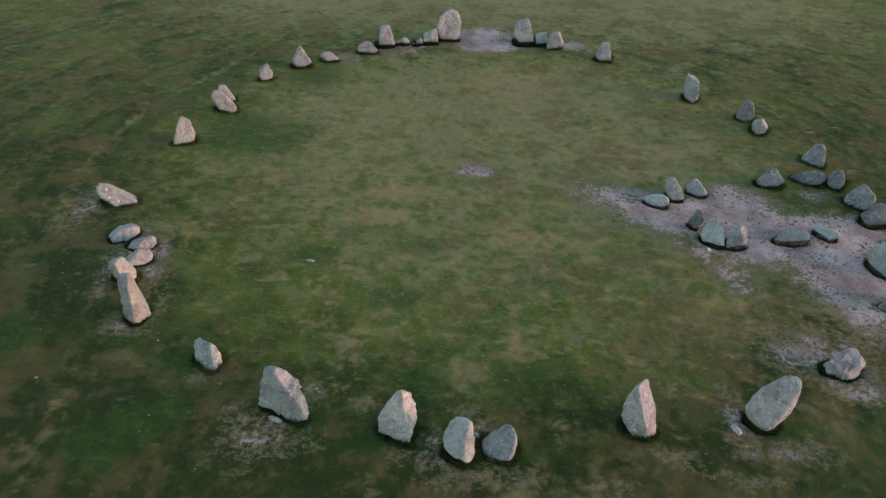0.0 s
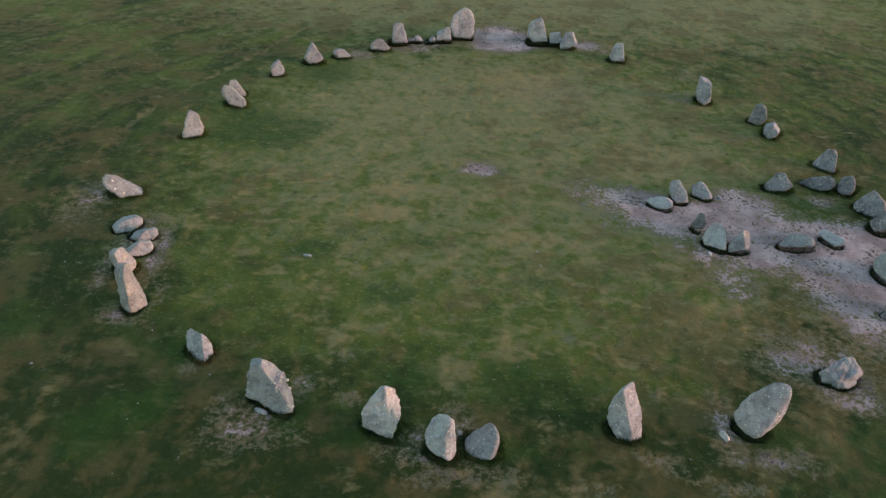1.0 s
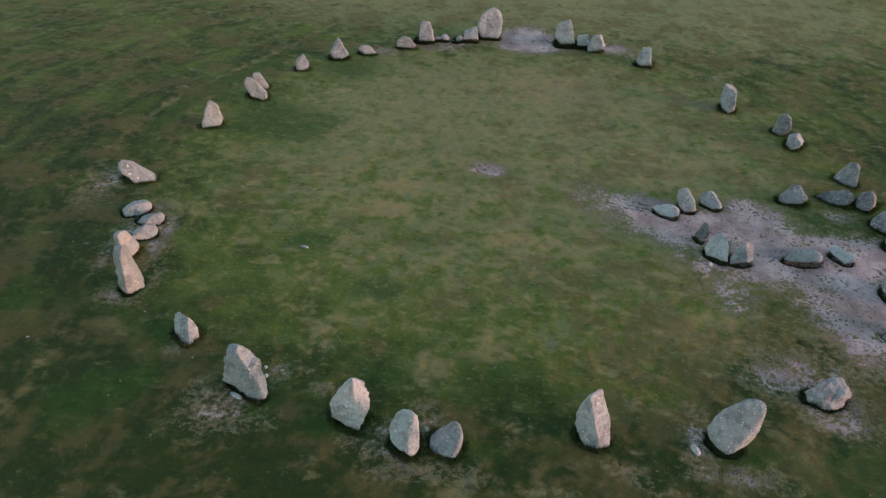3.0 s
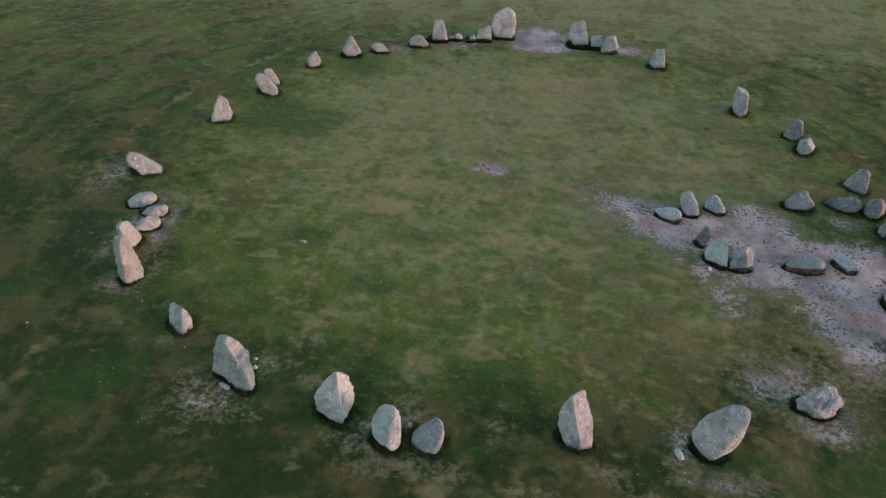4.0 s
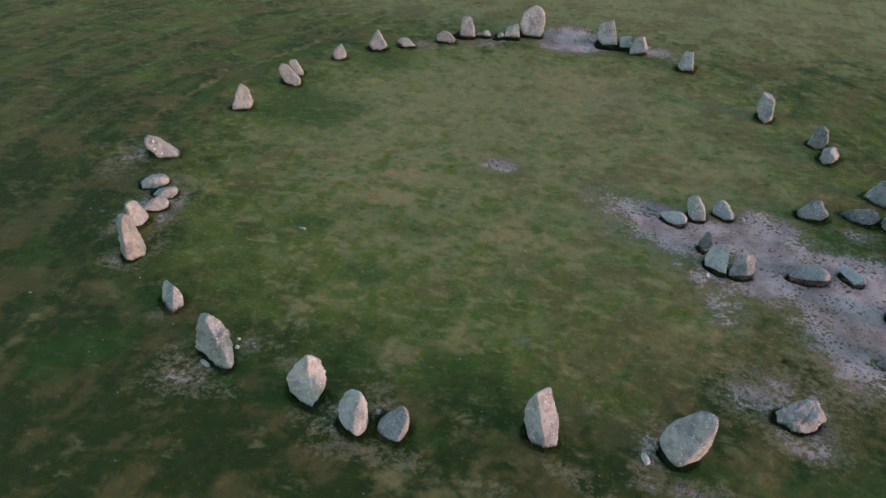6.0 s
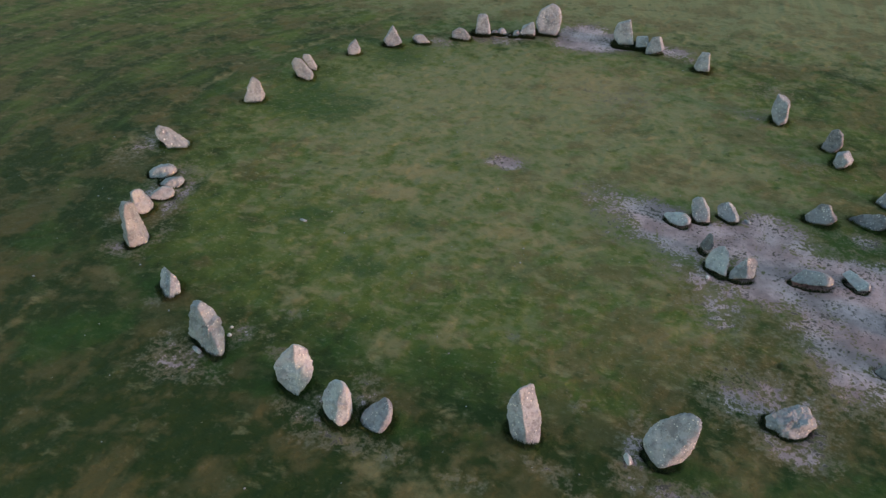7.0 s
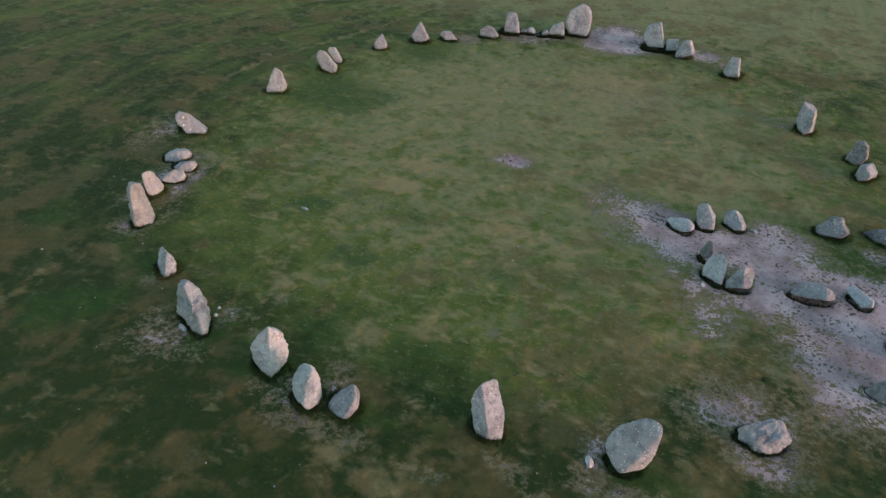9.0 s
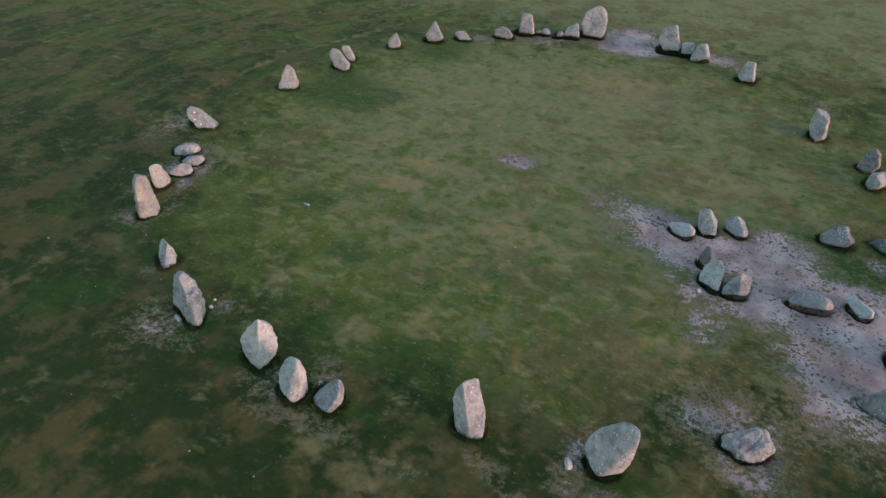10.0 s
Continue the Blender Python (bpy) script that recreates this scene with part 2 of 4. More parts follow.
def patchwork(kind, x, y):
    """How much of that kind of turf lies at each place, from 0 to 1."""
    left = np.ones_like(x)
    for cx, cy, across, along, much in PATCHES[kind]:
        r = ((x - cx) / across) ** 2 + ((y - cy) / along) ** 2
        left *= 1 - much * np.exp(-0.9 * r ** 1.5)
    # a trodden line and a greener ditch run round the outside on the west, and on to the north
    reach, bearing = np.hypot(x - 2, y - 29), np.arctan2(y - 29, x - 2)
    bearing = bearing % (2 * math.pi)
    off = reach - 17.95 - 4.7 * np.clip((2.62 - bearing) / 0.56, 0, 2) ** 1.6
    west = np.exp(-(((bearing - 2.7) / 0.68) ** 4))
    if kind == "dry":
        left *= 1 - 0.55 * west * np.exp(-((off / 0.35) ** 2))
    if kind == "lush":
        left *= 1 - 0.6 * west * np.exp(-(((off + 0.8) / 0.5) ** 2))
        left *= 1 - 0.75 * foot_ring(x, y)
    return 1 - left


def foot_ring(x, y):
    """Where the mower and the sheep leave longer grass, close to the feet of the stones."""
    ring = np.zeros_like(x)
    for cx, cy, height, reach in FEET:
        if height > 0.4:
            r = reach.max() + 0.2
            ring = np.maximum(ring, np.exp(-(((x - cx) ** 2 + (y - cy) ** 2) / r ** 2) ** 1.5))
    return ring


# trodden earth: the northern entrance, the inner cove, and round the stones
worn(2.1, 45.5, 1.65, 2.36, 1.00)
worn(-3.4, 43.3, 2.10, 0.89, 0.60)
worn(-6.4, 41.8, 1.52, 0.85, 0.55)
worn(-1.9, 44.3, 1.60, 0.61, 0.70)
worn(7.2, 44.9, 1.65, 0.95, 0.80)
worn(1.3, 28.6, 1.05, 0.85, 0.42)
worn(1.35, 28.6, 0.66, 0.54, 0.95)
worn(1.35, 28.6, 0.35, 0.30, 0.80)
worn(0.5, 28.45, 0.50, 0.42, 0.22)
worn(2.2, 28.6, 0.50, 0.42, 0.22)
worn(8.2, 26.3, 1.10, 1.15, 0.95)
worn(9.3, 25.2, 1.66, 1.27, 1.00)
worn(12.4, 26.9, 1.50, 1.11, 0.85)
worn(12.6, 25.1, 2.15, 1.76, 0.85)
worn(10.9, 25.9, 1.46, 1.05, 0.90)
worn(13.3, 23.4, 2.04, 1.40, 1.00)
worn(12, 22.9, 0.89, 1.22, 0.80)
worn(15.6, 24.6, 1.89, 1.11, 1.00)
worn(15.8, 23.1, 1.81, 1.71, 1.00)
worn(14.2, 20.9, 1.48, 1.49, 0.80)
worn(15.9, 21, 1.27, 3.07, 1.00)
worn(14.4, 19, 0.88, 1.49, 0.70)
worn(17, 24, 0.93, 1.59, 1.00)
worn(15.9, 27.2, 0.76, 0.63, 0.60)
worn(7.4, 26.9, 1.30, 1.00, 0.45)
worn(8.4, 26.8, 0.90, 0.80, 0.60)
worn(6.5, 26.6, 1.30, 1.25, 0.48)
worn(5.6, 27.5, 1.20, 1.20, 0.32)
worn(6.9, 24.8, 1.04, 0.88, 0.40)
worn(9.7, 23.1, 1.50, 1.13, 0.45)
worn(10.6, 21.7, 1.09, 1.48, 0.45)
worn(10.5, 20.7, 0.69, 0.99, 0.35)
worn(12, 17.3, 1.47, 0.97, 0.60)
worn(11, 16.7, 0.82, 0.62, 0.34)
worn(12.6, 16, 1.00, 0.96, 0.68)
worn(12.8, 15.2, 0.87, 0.43, 0.36)
worn(8.5, 14.1, 0.44, 1.05, 0.57)
worn(9.2, 13, 1.23, 0.39, 0.47)
worn(10.2, 12.9, 0.87, 0.47, 0.24)
worn(6.3, 12.7, 0.69, 0.30, 0.30)
worn(6.8, 15.2, 0.57, 0.37, 0.17)
worn(1.1, 13.2, 0.46, 0.63, 0.50)
worn(0.4, 11.9, 1.16, 0.52, 0.34)
worn(1.9, 11.8, 1.00, 0.52, 0.27)
worn(-0.1, 12.8, 0.35, 0.65, 0.37)
worn(-2.2, 14.2, 0.47, 0.27, 0.34)
worn(-0.8, 12.6, 0.68, 0.53, 0.24)
worn(0.8, 14.1, 0.55, 0.29, 0.27)
worn(-4.8, 13.2, 0.80, 0.64, 0.60)
worn(-3.7, 14.6, 0.37, 0.55, 0.54)
worn(-5.1, 12.5, 1.02, 0.56, 0.34)
worn(-3.6, 12.7, 0.68, 0.47, 0.24)
worn(-5.7, 13.6, 0.44, 0.59, 0.34)
worn(-10.5, 21.2, 0.41, 1.66, 0.64)
worn(-10.4, 17.3, 0.60, 0.52, 0.56)
worn(-11.8, 19.6, 0.44, 1.22, 0.48)
worn(-11.6, 21.9, 0.71, 1.52, 0.56)
worn(-9.4, 18.4, 0.31, 0.86, 0.32)
worn(-14.5, 24.8, 0.86, 1.25, 0.48)
worn(-14.8, 23.3, 0.96, 0.97, 0.24)
worn(-7.2, 15.1, 0.31, 0.32, 0.44)
worn(-9.6, 17, 0.59, 0.38, 0.28)
worn(-10, 19.6, 0.39, 1.04, 0.32)
worn(4.3, 17.4, 0.32, 0.21, 0.44)
worn(-2.7, 15.9, 0.50, 0.36, 0.30)
worn(8.1, 11.9, 1.01, 0.38, 0.34)
worn(6.9, 12.4, 0.52, 0.26, 0.24)
worn(4.5, 11.6, 0.83, 0.29, 0.20)
worn(-2.8, 14.8, 0.56, 0.26, 0.20)
worn(12.9, 40.9, 1.37, 1.30, 0.30)
worn(12, 37.5, 1.12, 1.13, 0.35)
worn(14.2, 32.8, 1.16, 0.81, 0.25)
worn(5.1, 37.3, 2.21, 1.97, 0.25)
worn(3.6, 44.9, 1.50, 0.90, 0.90)
worn(1, 43.9, 0.90, 0.60, 0.50)
worn(8.9, 43.8, 1.20, 0.60, 0.50)
worn(3.2, 44, 1.40, 0.70, 0.70)
worn(12, 19, 3.2, 2.6, 0.08)
worn(9, 17, 3.2, 2.6, 0.05)
worn(2.4, 45.2, 2.10, 1.60, 0.95)
worn(4.4, 44.6, 0.90, 0.50, 0.80)

# yellowed turf
dry(-2.4, 26.3, 1.08, 0.75, 0.9)
dry(-2.5, 24.4, 1.25, 0.85, 0.9)
dry(-3.1, 17, 0.72, 0.75, 0.59)
dry(-0.8, 17.4, 0.92, 0.82, 0.52)
dry(2.6, 16.6, 0.90, 0.65, 0.7)
dry(3.3, 38.8, 2.92, 2.33, 0.7)
dry(5.1, 37.3, 3.47, 2.84, 0.5)
dry(9.7, 31.1, 2.21, 1.34, 0.6)
dry(1.4, 25.6, 1.89, 1.35, 0.4)
dry(3.1, 23.1, 1.55, 0.79, 0.7)
dry(7.9, 28.9, 2.35, 1.36, 0.5)
dry(-9.9, 23.2, 0.76, 1.85, 0.45)
dry(-1.8, 20.7, 1.22, 1.02, 0.26)
dry(0.7, 15.7, 1.04, 0.72, 0.6)
dry(-4.2, 18.1, 1.12, 0.87, 0.33)
dry(12.9, 35.4, 1.83, 1.86, 0.5)
dry(-10.4, 28.2, 1.49, 1.07, 0.5)
dry(-10.3, 15.6, 1.53, 1.04, 0.33)
dry(8.9, 18.7, 1.75, 1.24, 0.5)
dry(6.3, 16.9, 1.09, 0.81, 0.5)
dry(11.3, 13.9, 1.48, 1.14, 0.25)
dry(-15.8, 23.6, 1.09, 2.69, 0.33)
dry(-10.6, 11.9, 1.02, 0.98, 0.33)
dry(13.5, 14.5, 4.5, 3.0, 0.15)
dry(10.0, 17.5, 4.5, 3.0, 0.25)
dry(9.5, 22.0, 3.0, 2.2, 0.35)
dry(13.0, 30.0, 4.5, 1.6, 0.45)
dry(6.0, 12.5, 4.0, 2.0, 0.2)
dry(3.2, 11.2, 2.2, 1.0, 0.45)

# lush turf
lush(-8.5, 31.1, 2.55, 2.20, 1)
lush(-10.5, 32.5, 1.38, 1.64, 0.8)
lush(-7.6, 38.7, 1.90, 2.10, 0.8)
lush(-8.7, 12.5, 1.65, 1.21, 0.9)
lush(-3.7, 13.8, 0.64, 1.27, 1)
lush(-0.7, 14.9, 0.84, 0.91, 0.6)
lush(-1.6, 19.2, 1.75, 0.68, 0.6)
lush(4.8, 20.7, 2.27, 1.02, 0.6)
lush(-3.3, 23.2, 1.32, 0.79, 0.5)
lush(-4.8, 21.6, 1.46, 0.90, 0.8)
lush(-1.0, 22.5, 1.30, 0.68, 0.6)
lush(5.4, 14.1, 0.49, 0.87, 0.7)
lush(9.9, 13.7, 0.81, 0.55, 0.9)
lush(-12.8, 16.5, 1.57, 1.71, 0.7)
lush(-8.6, 16.7, 0.88, 1.09, 0.7)
lush(2.5, 15.3, 1.02, 0.94, 0.7)
lush(-2.1, 12.8, 0.92, 0.58, 0.8)
lush(-0.4, 15.9, 1.04, 0.98, 0.5)
lush(7.4, 34.2, 1.77, 0.97, 0.5)
lush(10.4, 31.9, 1.13, 0.76, 0.5)
lush(15.2, 26.7, 1.74, 0.92, 1)
lush(1.6, 29.9, 1.30, 0.56, 0.7)
lush(0.6, 27.5, 1.10, 0.45, 0.45)
lush(-7.6, 13.7, 0.79, 0.87, 0.7)
lush(4.4, 12.8, 0.47, 0.58, 0.6)
lush(2.8, 12.8, 0.62, 0.58, 0.6)
lush(3.7, 15.0, 1.50, 1.10, 0.35)
lush(-10.7, 30.4, 1.05, 0.83, 0.9)
lush(6.8, 22.6, 1.10, 0.77, 0.4)
lush(-7.7, 15.5, 0.68, 0.62, 0.6)
# dark south-eastern turf, made stronger partly to stand in for lens falloff
lush(14.5, 13.4, 3.5, 2.4, 0.9)
lush(11.0, 12.2, 2.5, 1.2, 0.5)
lush(6.5, 11.2, 3.0, 1.2, 0.4)
lush(12.0, 20.0, 2.0, 1.0, 0.3)

# ---- the plan of the stones ----
PLAN = []


def stone(name, label, group, x, y, turn, height, width, drift, depth, lean, kind, facets, seed):
    """A small loose stone: width and drift to its right at five heights, half depth at three, lean of its top to its back."""
    PLAN.append((name, label, group, x, y, turn, height, width, drift, depth, lean, kind, facets, seed))


stone("boulder", "small grey rock in a row of rubble", "loose rubble",
      -2.90, 44.33, 8, 0.36, (0.60, 0.60, 0.54, 0.40, 0.22), (0.00, -0.01, -0.02, -0.03, -0.04), (0.22, 0.20, 0.14), 0.02, "grey", 26, 6)
stone("boulder", "small pale grey rock in a row of rubble", "loose rubble",
      -2.00, 44.36, 12, 0.34, (0.44, 0.44, 0.40, 0.34, 0.24), (0.00, 0.00, 0.01, 0.02, 0.03), (0.22, 0.20, 0.15), 0.00, "grey", 26, 7)
stone("boulder", "small dark grey rock in a row of rubble", "loose rubble",
      -3.36, 44.22, 7, 0.24, (0.56, 0.54, 0.46, 0.32, 0.14), (0.00, 0.04, 0.01, 0.05, 0.10), (0.14, 0.11, 0.11), -0.00, "dark", 40, 8)
stone("stone_chip", "flat whitish stone chip in the rubble", "loose rubble",
      -2.36, 44.17, 7, 0.14, (0.33, 0.28, 0.22, 0.16, 0.10), (0.00, -0.01, -0.01, -0.02, -0.02), (0.05, 0.05, 0.05), -0.06, "white", 14, 9)
stone("stone_chip", "small flat whitish stone in worn earth", "loose rubble",
      8.38, 13.73, 21, 0.17, (0.23, 0.18, 0.14, 0.09, 0.05), (0.00, -0.01, -0.01, -0.03, -0.04), (0.20, 0.17, 0.16), -0.04, "white", 14, 44)
stone("stone_chip", "thin flat pale stone lying in worn earth", "loose rubble",
      -4.58, 13.52, 67, 0.06, (0.15, 0.14, 0.13, 0.11, 0.08), (0.00, 0.00, 0.01, 0.01, 0.01), (0.27, 0.26, 0.22), 0.0, "light", 14, 45)
stone("stone_chip", "small whitish stone chip in worn earth", "loose rubble",
      -4.02, 14.43, 30, 0.08, (0.14, 0.13, 0.12, 0.09, 0.05), (0.00, 0.00, 0.01, 0.01, 0.01), (0.06, 0.06, 0.05), 0.0, "white", 14, 57)
stone("stone_chip", "small whitish stone chip in worn earth", "loose rubble",
      -4.15, 14.78, -20, 0.06, (0.12, 0.11, 0.10, 0.08, 0.05), (0.00, 0.00, 0.01, 0.01, 0.01), (0.05, 0.05, 0.04), 0.0, "white", 14, 58)
stone("stone_chip", "small grey stone sliver at the turf edge", "loose rubble",
      11.62, 27.07, -14, 0.13, (0.21, 0.20, 0.19, 0.20, 0.23), (0.00, -0.03, -0.05, -0.08, -0.12), (0.09, 0.07, 0.05), -0.01, "grey", 14, 54)
stone("stone_chip", "small whitish stone chip by the slab", "loose rubble",
      10.18, 22.81, -13, 0.10, (0.11, 0.15, 0.15, 0.11, 0.07), (0.00, 0.00, -0.01, -0.02, -0.03), (0.08, 0.07, 0.07), -0.01, "white", 14, 55)
stone("stone_chip", "thin flat whitish stone lying in the turf", "loose rubble",
      -4.95, 21.20, -8, 0.03, (0.42, 0.38, 0.32, 0.22, 0.12), (0.00, 0.01, 0.02, 0.02, 0.03), (0.07, 0.06, 0.04), 0.00, "pale", 14, 56)

HEWN = []


def hewn(name, label, group, x, y, z, kind, edge, rough, seed, faces, dents=()):
    """A stone bounded by flat broken faces, each with its bearing, its rise and its distance from the stone's heart,
    which lies z above the turf. A high edge keeps the arrises sharp; rough is how broken its skin is; dents are hollows: bearing, rise, width, depth."""
    HEWN.append((name, label, group, x, y, z, kind, edge, rough, seed, faces, dents))


hewn("standing_stone", "small rounded grey upright stone in the turf", "stones of the great circle",
     -10.24, 38.04, 0.44, "grey", 26, 1.6, 1, (
       (-75, 15, 0.08), (75, 8, 0.35), (-38, -72, 0.41), (-166, 44, 0.24), (33, 20, 0.30), (178, -16, 0.35), (9, -13, 0.38),))
hewn("standing_stone", "grey pyramid-shaped upright stone with a broad foot", "stones of the great circle",
     -8.65, 40.26, 0.54, "grey", 26, 1.6, 2, (
       (-79, 14, 0.21), (74, 10, 0.31), (142, 1, 0.34), (18, 30, 0.29), (-153, 35, 0.34), (-15, -61, 0.57), (-147, -31, 0.63),
       (-97, -67, 0.63),))
hewn("boulder", "low rounded grey boulder lying in the turf", "stones of the great circle",
     -7.19, 41.22, 0.21, "grey", 20, 1.6, 3, (
       (-80, 14, 0.15), (133, 9, 0.34), (-45, -76, 0.24), (45, 38, 0.23), (116, 79, 0.25), (-158, 49, 0.41), (-131, -34, 0.35),))
hewn("boulder", "grey humped boulder sloping to one side", "stones of the great circle",
     -5.07, 42.59, 0.32, "grey", 26, 1.6, 4, (
       (-86, 14, 0.11), (67, 8, 0.49), (134, 9, 0.34), (-98, -64, 0.32), (25, 40, 0.32), (177, 57, 0.40), (-153, -7, 0.55),
       (71, 61, 0.33), (10, -41, 0.54),))
hewn("standing_stone", "tall blunt grey upright stone beside the rubble", "stones of the great circle",
     -4.02, 43.79, 0.62, "grey", 26, 1.6, 5, (
       (-86, 15, 0.08), (65, 10, 0.44), (135, 8, 0.41), (-170, 5, 0.42), (15, 13, 0.36), (-52, -65, 0.60), (-130, -68, 0.67),
       (70, 64, 0.60), (158, 60, 0.66),))
hewn("standing_stone", "squarish grey block leaning by the great stone", "stones of the great circle",
     -1.35, 44.48, 0.40, "grey", 26, 1.6, 10, (
       (-91, 12, 0.14), (57, 11, 0.27), (132, 8, 0.55), (4, 4, 0.48), (-81, -60, 0.31), (-168, 50, 0.23), (-176, 10, 0.37),))
hewn("standing_stone", "largest rounded grey standing stone at the entrance", "stones of the great circle",
     -0.20, 45.39, 0.85, "grey", 20, 1.2, 11, (
       (-88, 11, 0.28), (63, 7, 0.46), (128, 4, 0.26), (-75, -72, 0.99), (6, -7, 0.75), (161, 58, 0.81), (-161, -16, 0.83),
       (-7, 21, 0.82), (-15, -37, 0.96), (32, 66, 0.97),))
hewn("standing_stone", "broad grey standing stone beside the entrance gap", "stones of the great circle",
     4.51, 44.72, 0.90, "grey", 26, 1.6, 12, (
       (-98, 13, 0.08), (123, 8, 0.54), (-70, -73, 0.74), (8, 16, 0.45), (155, 71, 0.59), (-177, 18, 0.56), (-169, -49, 0.71),
       (-176, -4, 0.58),))
hewn("boulder", "grey block between two upright stones", "stones of the great circle",
     5.67, 44.63, 0.45, "grey", 26, 1.6, 13, (
       (-100, 13, 0.10), (53, 8, 0.75), (123, 8, 0.80), (-77, -68, 0.31), (120, 71, 0.33), (14, 16, 0.35), (174, -7, 0.37),
       (-7, -32, 0.40),))
hewn("standing_stone", "pale grey pointed stone at the end of a row", "stones of the great circle",
     6.44, 44.38, 0.43, "grey", 26, 1.6, 14, (
       (-100, 14, 0.34), (57, 8, 0.27), (121, 6, 0.30), (-21, -57, 0.40), (-173, 21, 0.37), (-12, 25, 0.47), (131, 69, 0.49),
       (-101, -75, 0.57), (179, -15, 0.54),))
hewn("standing_stone", "grey upright stone on bare turf", "stones of the great circle",
     9.21, 42.48, 0.54, "grey", 26, 1.6, 15, (
       (-106, 16, 0.08), (118, 6, 0.37), (-1, 10, 0.37), (-80, -71, 0.53), (176, 17, 0.28), (83, 74, 0.50), (-168, -38, 0.53),))
hewn("standing_stone", "tall slim grey slab standing in the turf", "stones of the great circle",
     13.15, 37.42, 0.52, "grey", 26, 1.6, 16, (
       (-110, 15, 0.53), (41, 5, 0.25), (111, 8, 0.25), (-13, 7, 0.38), (180, -28, 0.42), (164, 3, 0.37), (-10, 63, 0.60),
       (-43, -44, 0.72), (-165, -65, 0.58),))
hewn("standing_stone", "grey upright stone with white lichen spots", "stones of the great circle",
     15.31, 34.87, 0.43, "dark", 20, 1.6, 17, (
       (-115, 15, 0.25), (37, 5, 0.33), (106, 8, 0.27), (-49, -55, 0.51), (-14, 15, 0.44), (159, 10, 0.26), (-138, -58, 0.50),
       (1, 52, 0.53), (123, 59, 0.50), (-25, -22, 0.48),))
hewn("standing_stone", "small pale grey pointed stone in the turf", "stones of the great circle",
     15.76, 33.75, 0.12, "grey", 26, 1.6, 18, (
       (-115, 14, 0.79), (42, 8, 0.29), (102, 6, 0.29), (-13, 48, 0.36), (-58, -53, 0.38), (141, 59, 0.37), (164, 7, 0.34),
       (-28, -10, 0.37), (-174, -46, 0.38),))
hewn("boulder", "large grey boulder with white lichen patches", "stones of the great circle",
     17.15, 30.49, 0.21, "dark", 24, 1.6, 19, (
       (-128, 23, 0.27), (30, 4, 0.39), (96, 15, 0.24), (-94, -69, 0.46), (155, 25, 0.30), (-19, 7, 0.49), (98, 69, 0.60),
       (-14, 47, 0.66), (168, -27, 0.57),))
hewn("boulder", "hump-backed grey boulder with a flat top edge", "stones of the inner cove",
     14.26, 28.02, 0.37, "dark", 24, 2.2, 20, (
       (-116, 34, 0.12), (44, 13, 0.55), (107, 8, 0.35), (-89, -59, 0.37), (134, 20, 0.32), (-2, 42, 0.40), (92, 60, 0.41),
       (-33, -27, 0.52), (167, -33, 0.56),))
hewn("boulder", "long low grey boulder speckled with lichen", "stones of the inner cove",
     16.05, 28.40, 0.20, "dark", 18, 1.6, 21, (
       (-124, 30, 0.08), (25, 7, 0.50), (97, 8, 0.29), (-87, -62, 0.30), (117, 60, 0.27), (-39, -33, 0.55), (46, 66, 0.51),
       (179, -43, 0.75),))
hewn("boulder", "small upright grey boulder beside a long one", "stones of the inner cove",
     17.17, 28.02, 0.38, "dark", 26, 1.6, 22, (
       (-132, 30, 0.08), (94, 8, 0.58), (112, 53, 0.37), (-26, 13, 0.31), (-100, -62, 0.40), (141, 17, 0.33), (179, -47, 0.37),
       (-39, -14, 0.36), (158, -17, 0.33), (-9, 41, 0.38),))
hewn("boulder", "large pointed grey boulder beside bare earth", "stones of the inner cove",
     17.58, 26.58, 0.36, "dark", 26, 1.6, 23, (
       (-133, 28, 0.13), (22, 8, 0.61), (92, 8, 0.35), (0, -90, 0.81), (131, 31, 0.40), (-56, -36, 0.58), (-96, -60, 0.58),
       (-3, 50, 0.46), (-163, -57, 0.60), (-26, 17, 0.56), (157, -16, 0.57),))
hewn("boulder", "rounded grey boulder beside bare earth", "stones of the inner cove",
     17.71, 25.29, 0.28, "dark", 24, 1.6, 24, (
       (-135, 28, 0.46), (20, 6, 0.35), (90, 8, 0.35), (0, -90, 0.73), (-83, -44, 0.39), (127, 29, 0.37), (85, 67, 0.49),
       (-171, -53, 0.55), (-28, 24, 0.52), (162, -21, 0.56),))
hewn("boulder", "large smooth pale grey boulder on bare earth", "stones of the inner cove",
     16.80, 22.26, 0.17, "pale", 16, 0.8, 25, (
       (-137, 45, 0.60), (18, 8, 0.35), (88, 8, 0.35), (0, -90, 0.61), (-37, 1, 0.65), (-75, -46, 0.66), (74, 58, 0.66),
       (-10, 40, 0.68), (120, 37, 0.67), (-166, -53, 0.58), (163, -30, 0.69), (144, 1, 0.74),))
hewn("boulder", "broad dark grey boulder on bare earth", "stones of the inner cove",
     16.31, 19.58, 0.01, "dark", 30, 1.6, 26, (
       (-114, 26, 0.39), (37, 8, 0.80), (106, 2, 0.36), (0, -90, 0.45), (-135, -43, 0.61), (-84, -47, 0.61), (115, 48, 0.81),
       (-19, 2, 0.84), (25, 43, 0.94),))
hewn("standing_stone", "pale grey upright stone with a flared foot", "stones of the great circle",
     -12.37, 30.44, 0.53, "pale", 24, 2.0, 27, (
       (-73, 23, 0.13), (94, 12, 0.27), (150, 9, 0.26), (-153, 19, 0.38), (-75, -68, 0.61), (14, 10, 0.39), (-7, -56, 0.64),
       (9, -14, 0.48),))
